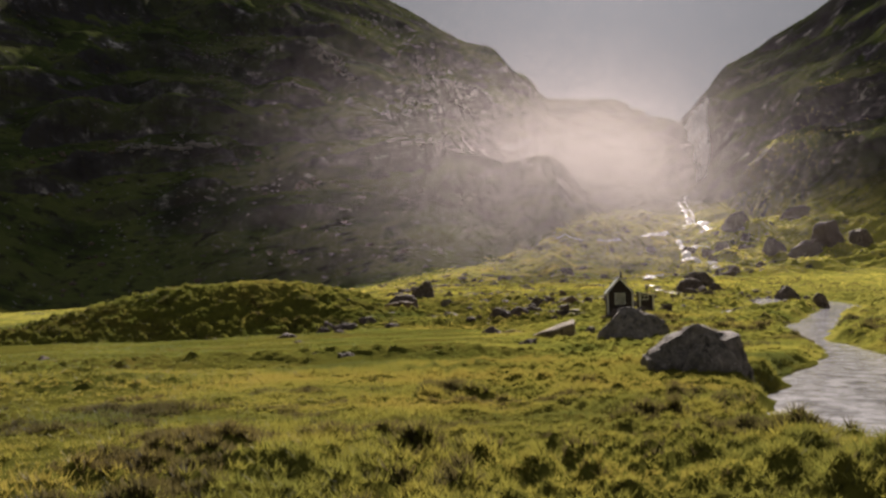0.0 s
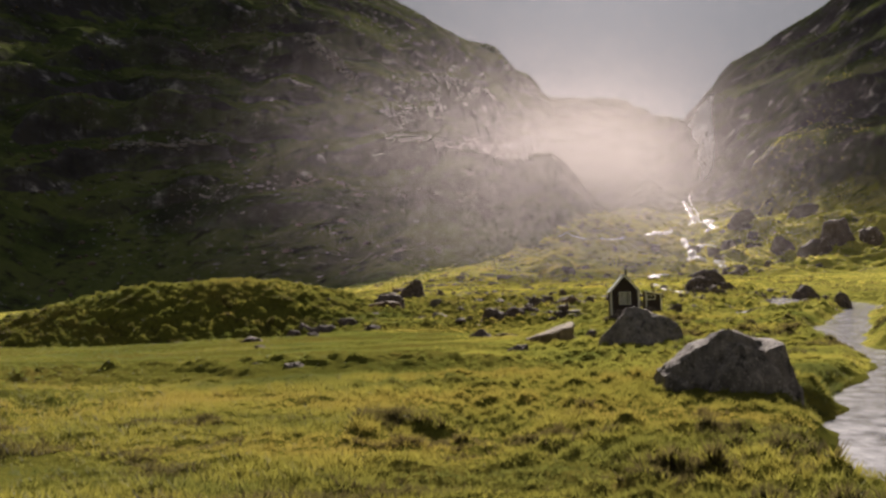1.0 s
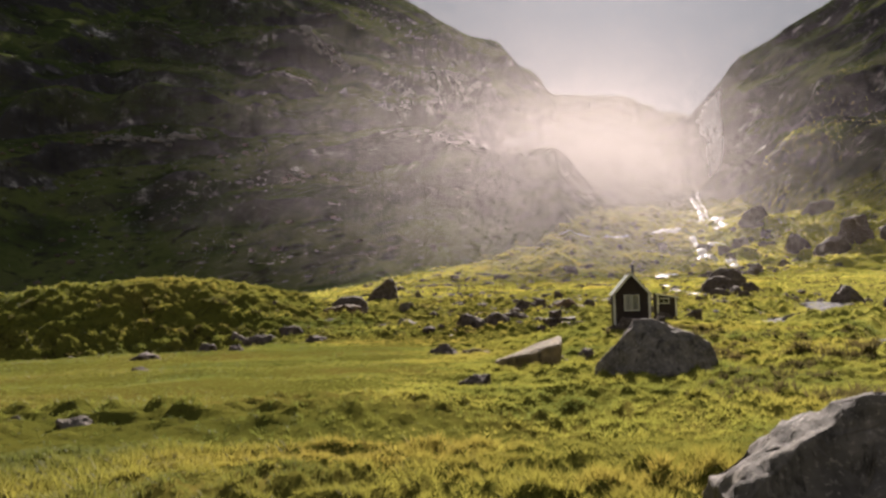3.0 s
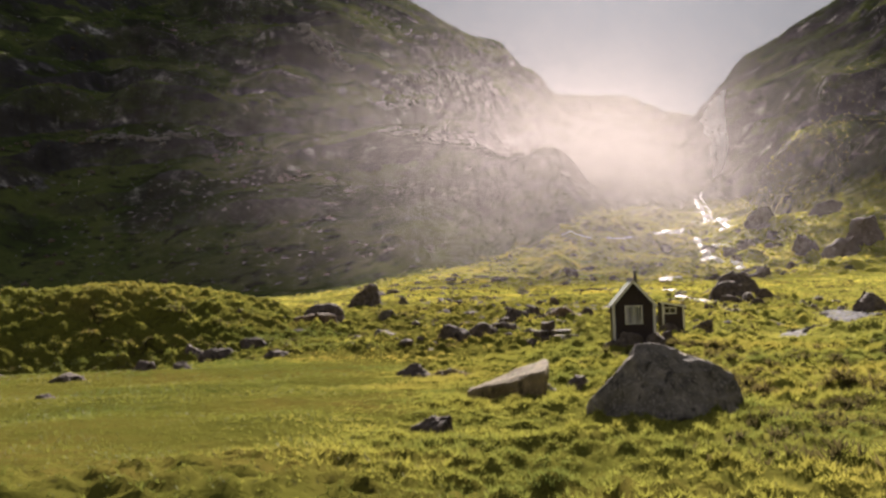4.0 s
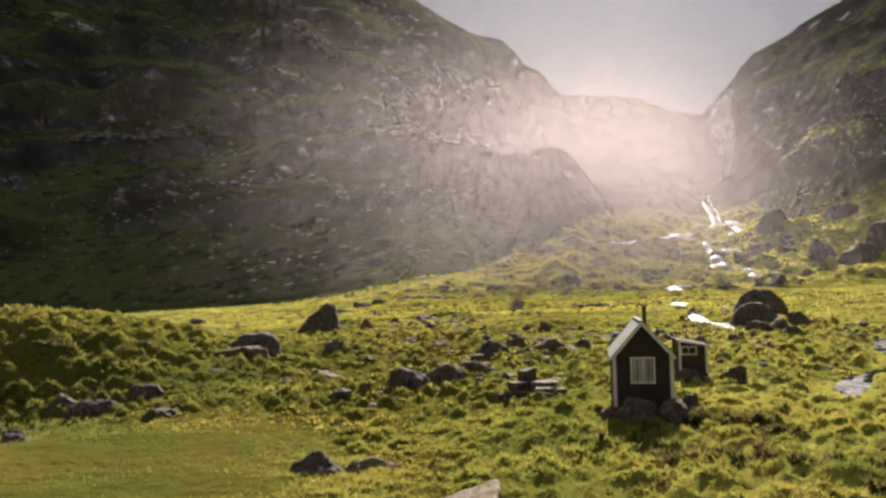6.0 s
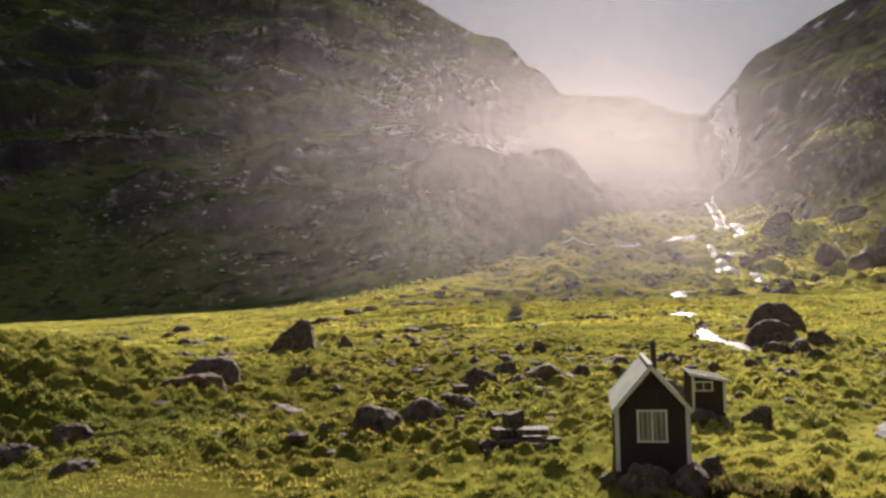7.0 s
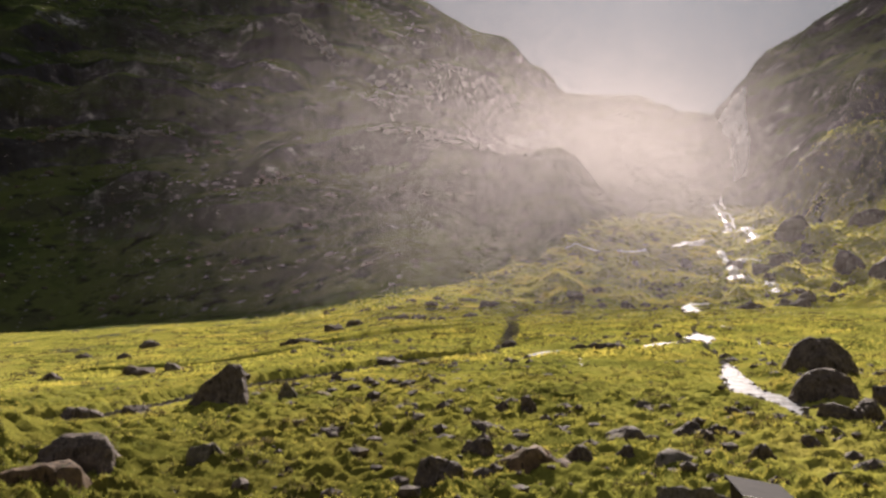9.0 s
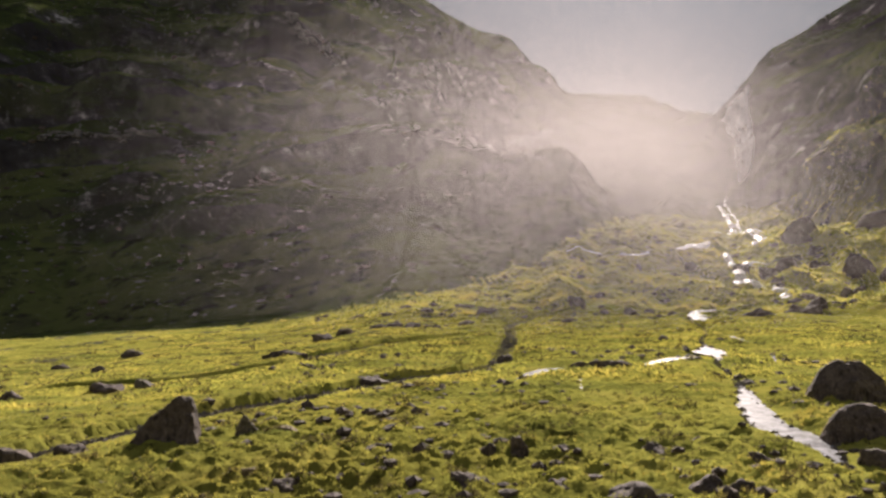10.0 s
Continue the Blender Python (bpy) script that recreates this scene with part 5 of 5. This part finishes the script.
fall = new("waterfall")
part("upper_fall", strands([(224, 778, 1.0, 0), (223, 766, 1.1, 0), (219, 750, 0.9, 0), (212, 728, 0.8, 0), (206, 694, 0.55, 0)], 150, 9.0, 40, 0.8), FALL, fall)
part("middle_fall", strands([(206, 696, 0.9, 0), (202, 684, 1.0, 0), (199, 673, 0.9, 0), (196, 663, 0.8, 0), (190, 652, 0.4, 0)], 70, 6.0, 50, 0.85, 1.8), FALL, fall)
part("lower_fall", cascade([(176, 640, 0.5, 0), (171, 626, 0.9, 0), (164, 595, 0.7, 0), (154, 548, 1.0, 0), (142, 500, 0.6, 0)], 2, 1.2, 0.8), FOAM, fall)
for k, way in enumerate(([(161, 606, 0.4, 0), (159, 588, 0.8, 0), (150, 545, 0.6, 0), (145, 523, 0.9, 0)], [(130, 506, 0.5, 0), (138, 504, 1.5, 0), (140, 470, 1.2, 0), (127, 440, 0.4, 0)],
                         [(93, 419, 0.4, 0), (101, 432, 1.4, 0), (108, 446, 1.6, 0), (117, 465, 0.4, 0)], [(69, 400, 0.3, 0), (77, 409, 1.0, 0), (84, 420, 0.4, 0)],
                         [(113, 431, 0.3, 0), (109, 404, 0.9, 0), (118, 414, 0.8, 0), (123.5, 413, 0.3, 0)], [(109, 400, 0.4, 0), (106, 388, 0.7, 0), (101, 369, 0.9, 0), (102.5, 356, 0.5, 0)],
                         [(103, 347, 0.3, 0), (102, 338, 0.8, 0), (100.5, 328, 0.4, 0)], [(75, 305, 0.2, 0), (69, 300, 0.6, 0), (64, 279, 0.8, 0), (63, 273, 0.3, 0)],
                         [(50, 392, 0.15, 0), (56, 396, 0.4, 0), (63, 399, 0.2, 0)])):
    way = [(px, py, 2.3 * pw, 0) for px, py, pw, _ in way]
    part("rapid", cascade(way, 10 + k, 1.0, 0.4), FOAM, fall)
tagged(fall, "white waterfall dropping over the valley head in broken steps", "waterfall", kind="structure")


# ---- threads that imitate glare and haze in the air of the valley head ----
def glare_haze(count, seed):
    """Hair-thin threads added to imitate lens glare, lit through by the sun; too many to count."""
    r = np.random.RandomState(seed)
    n = count * 2
    k = r.rand(n)
    core, wide, low = k < 0.31, (k >= 0.31) & (k < 0.90), k >= 0.90
    y = np.where(core, 420 + 320 * r.rand(n), np.where(wide, 300 + 250 * r.rand(n), 235 + 190 * r.rand(n)))
    bx = np.where(core, 0.175 + 0.068 * r.randn(n), np.where(wide, 0.14 + 0.15 * r.randn(n), 0.17 + 0.12 * r.randn(n)))
    el = np.where(core, 0.112 + 0.048 * r.randn(n), np.where(wide, 0.112 + 0.085 * r.randn(n), 0.004 + 0.05 * np.abs(r.randn(n))))
    x, z = bx * y, 6.5 + el * y
    keep = (z > land(x, y, False) + np.where(core, 3.0, 0.6)) & (r.rand(n) < np.clip(1.0 - (bx - 0.20) / 0.40, 0.62, 1.0))
    x, y, z = x[keep][:count], y[keep][:count], z[keep][:count]
    d = np.array(SUN_DIR)
    p = np.stack([x - 10, y - 50, z - 9], -1)
    out = p - (p @ d)[:, None] * d
    out /= np.linalg.norm(out, axis=1)[:, None]
    across = np.cross(out, d)
    turn = np.where(r.rand(len(x)) < 0.3, 0.12 * r.randn(len(x)), 6.283 * r.rand(len(x)))[:, None]
    out, across = out * np.cos(turn) + across * np.sin(turn), across * np.cos(turn) - out * np.sin(turn)
    long, thin = (14 + 22 * r.rand(len(x))) * y / 600, 0.0029 * y / 600
    c = np.stack([x, y, z], -1)
    v = np.stack([c - out * long[:, None] / 2 - across * thin[:, None], c - out * long[:, None] / 2 + across * thin[:, None], c + out * long[:, None] / 2], 1).reshape(-1, 3)
    return tagged(new("glare_threads", mesh_from("glare_threads", v, np.arange(len(v)).reshape(-1, 3), GLARE, False)), "hair-thin threads added to imitate sun glare and haze before the valley head", "mist", kind="stuff")


glare_haze(300000, 31)
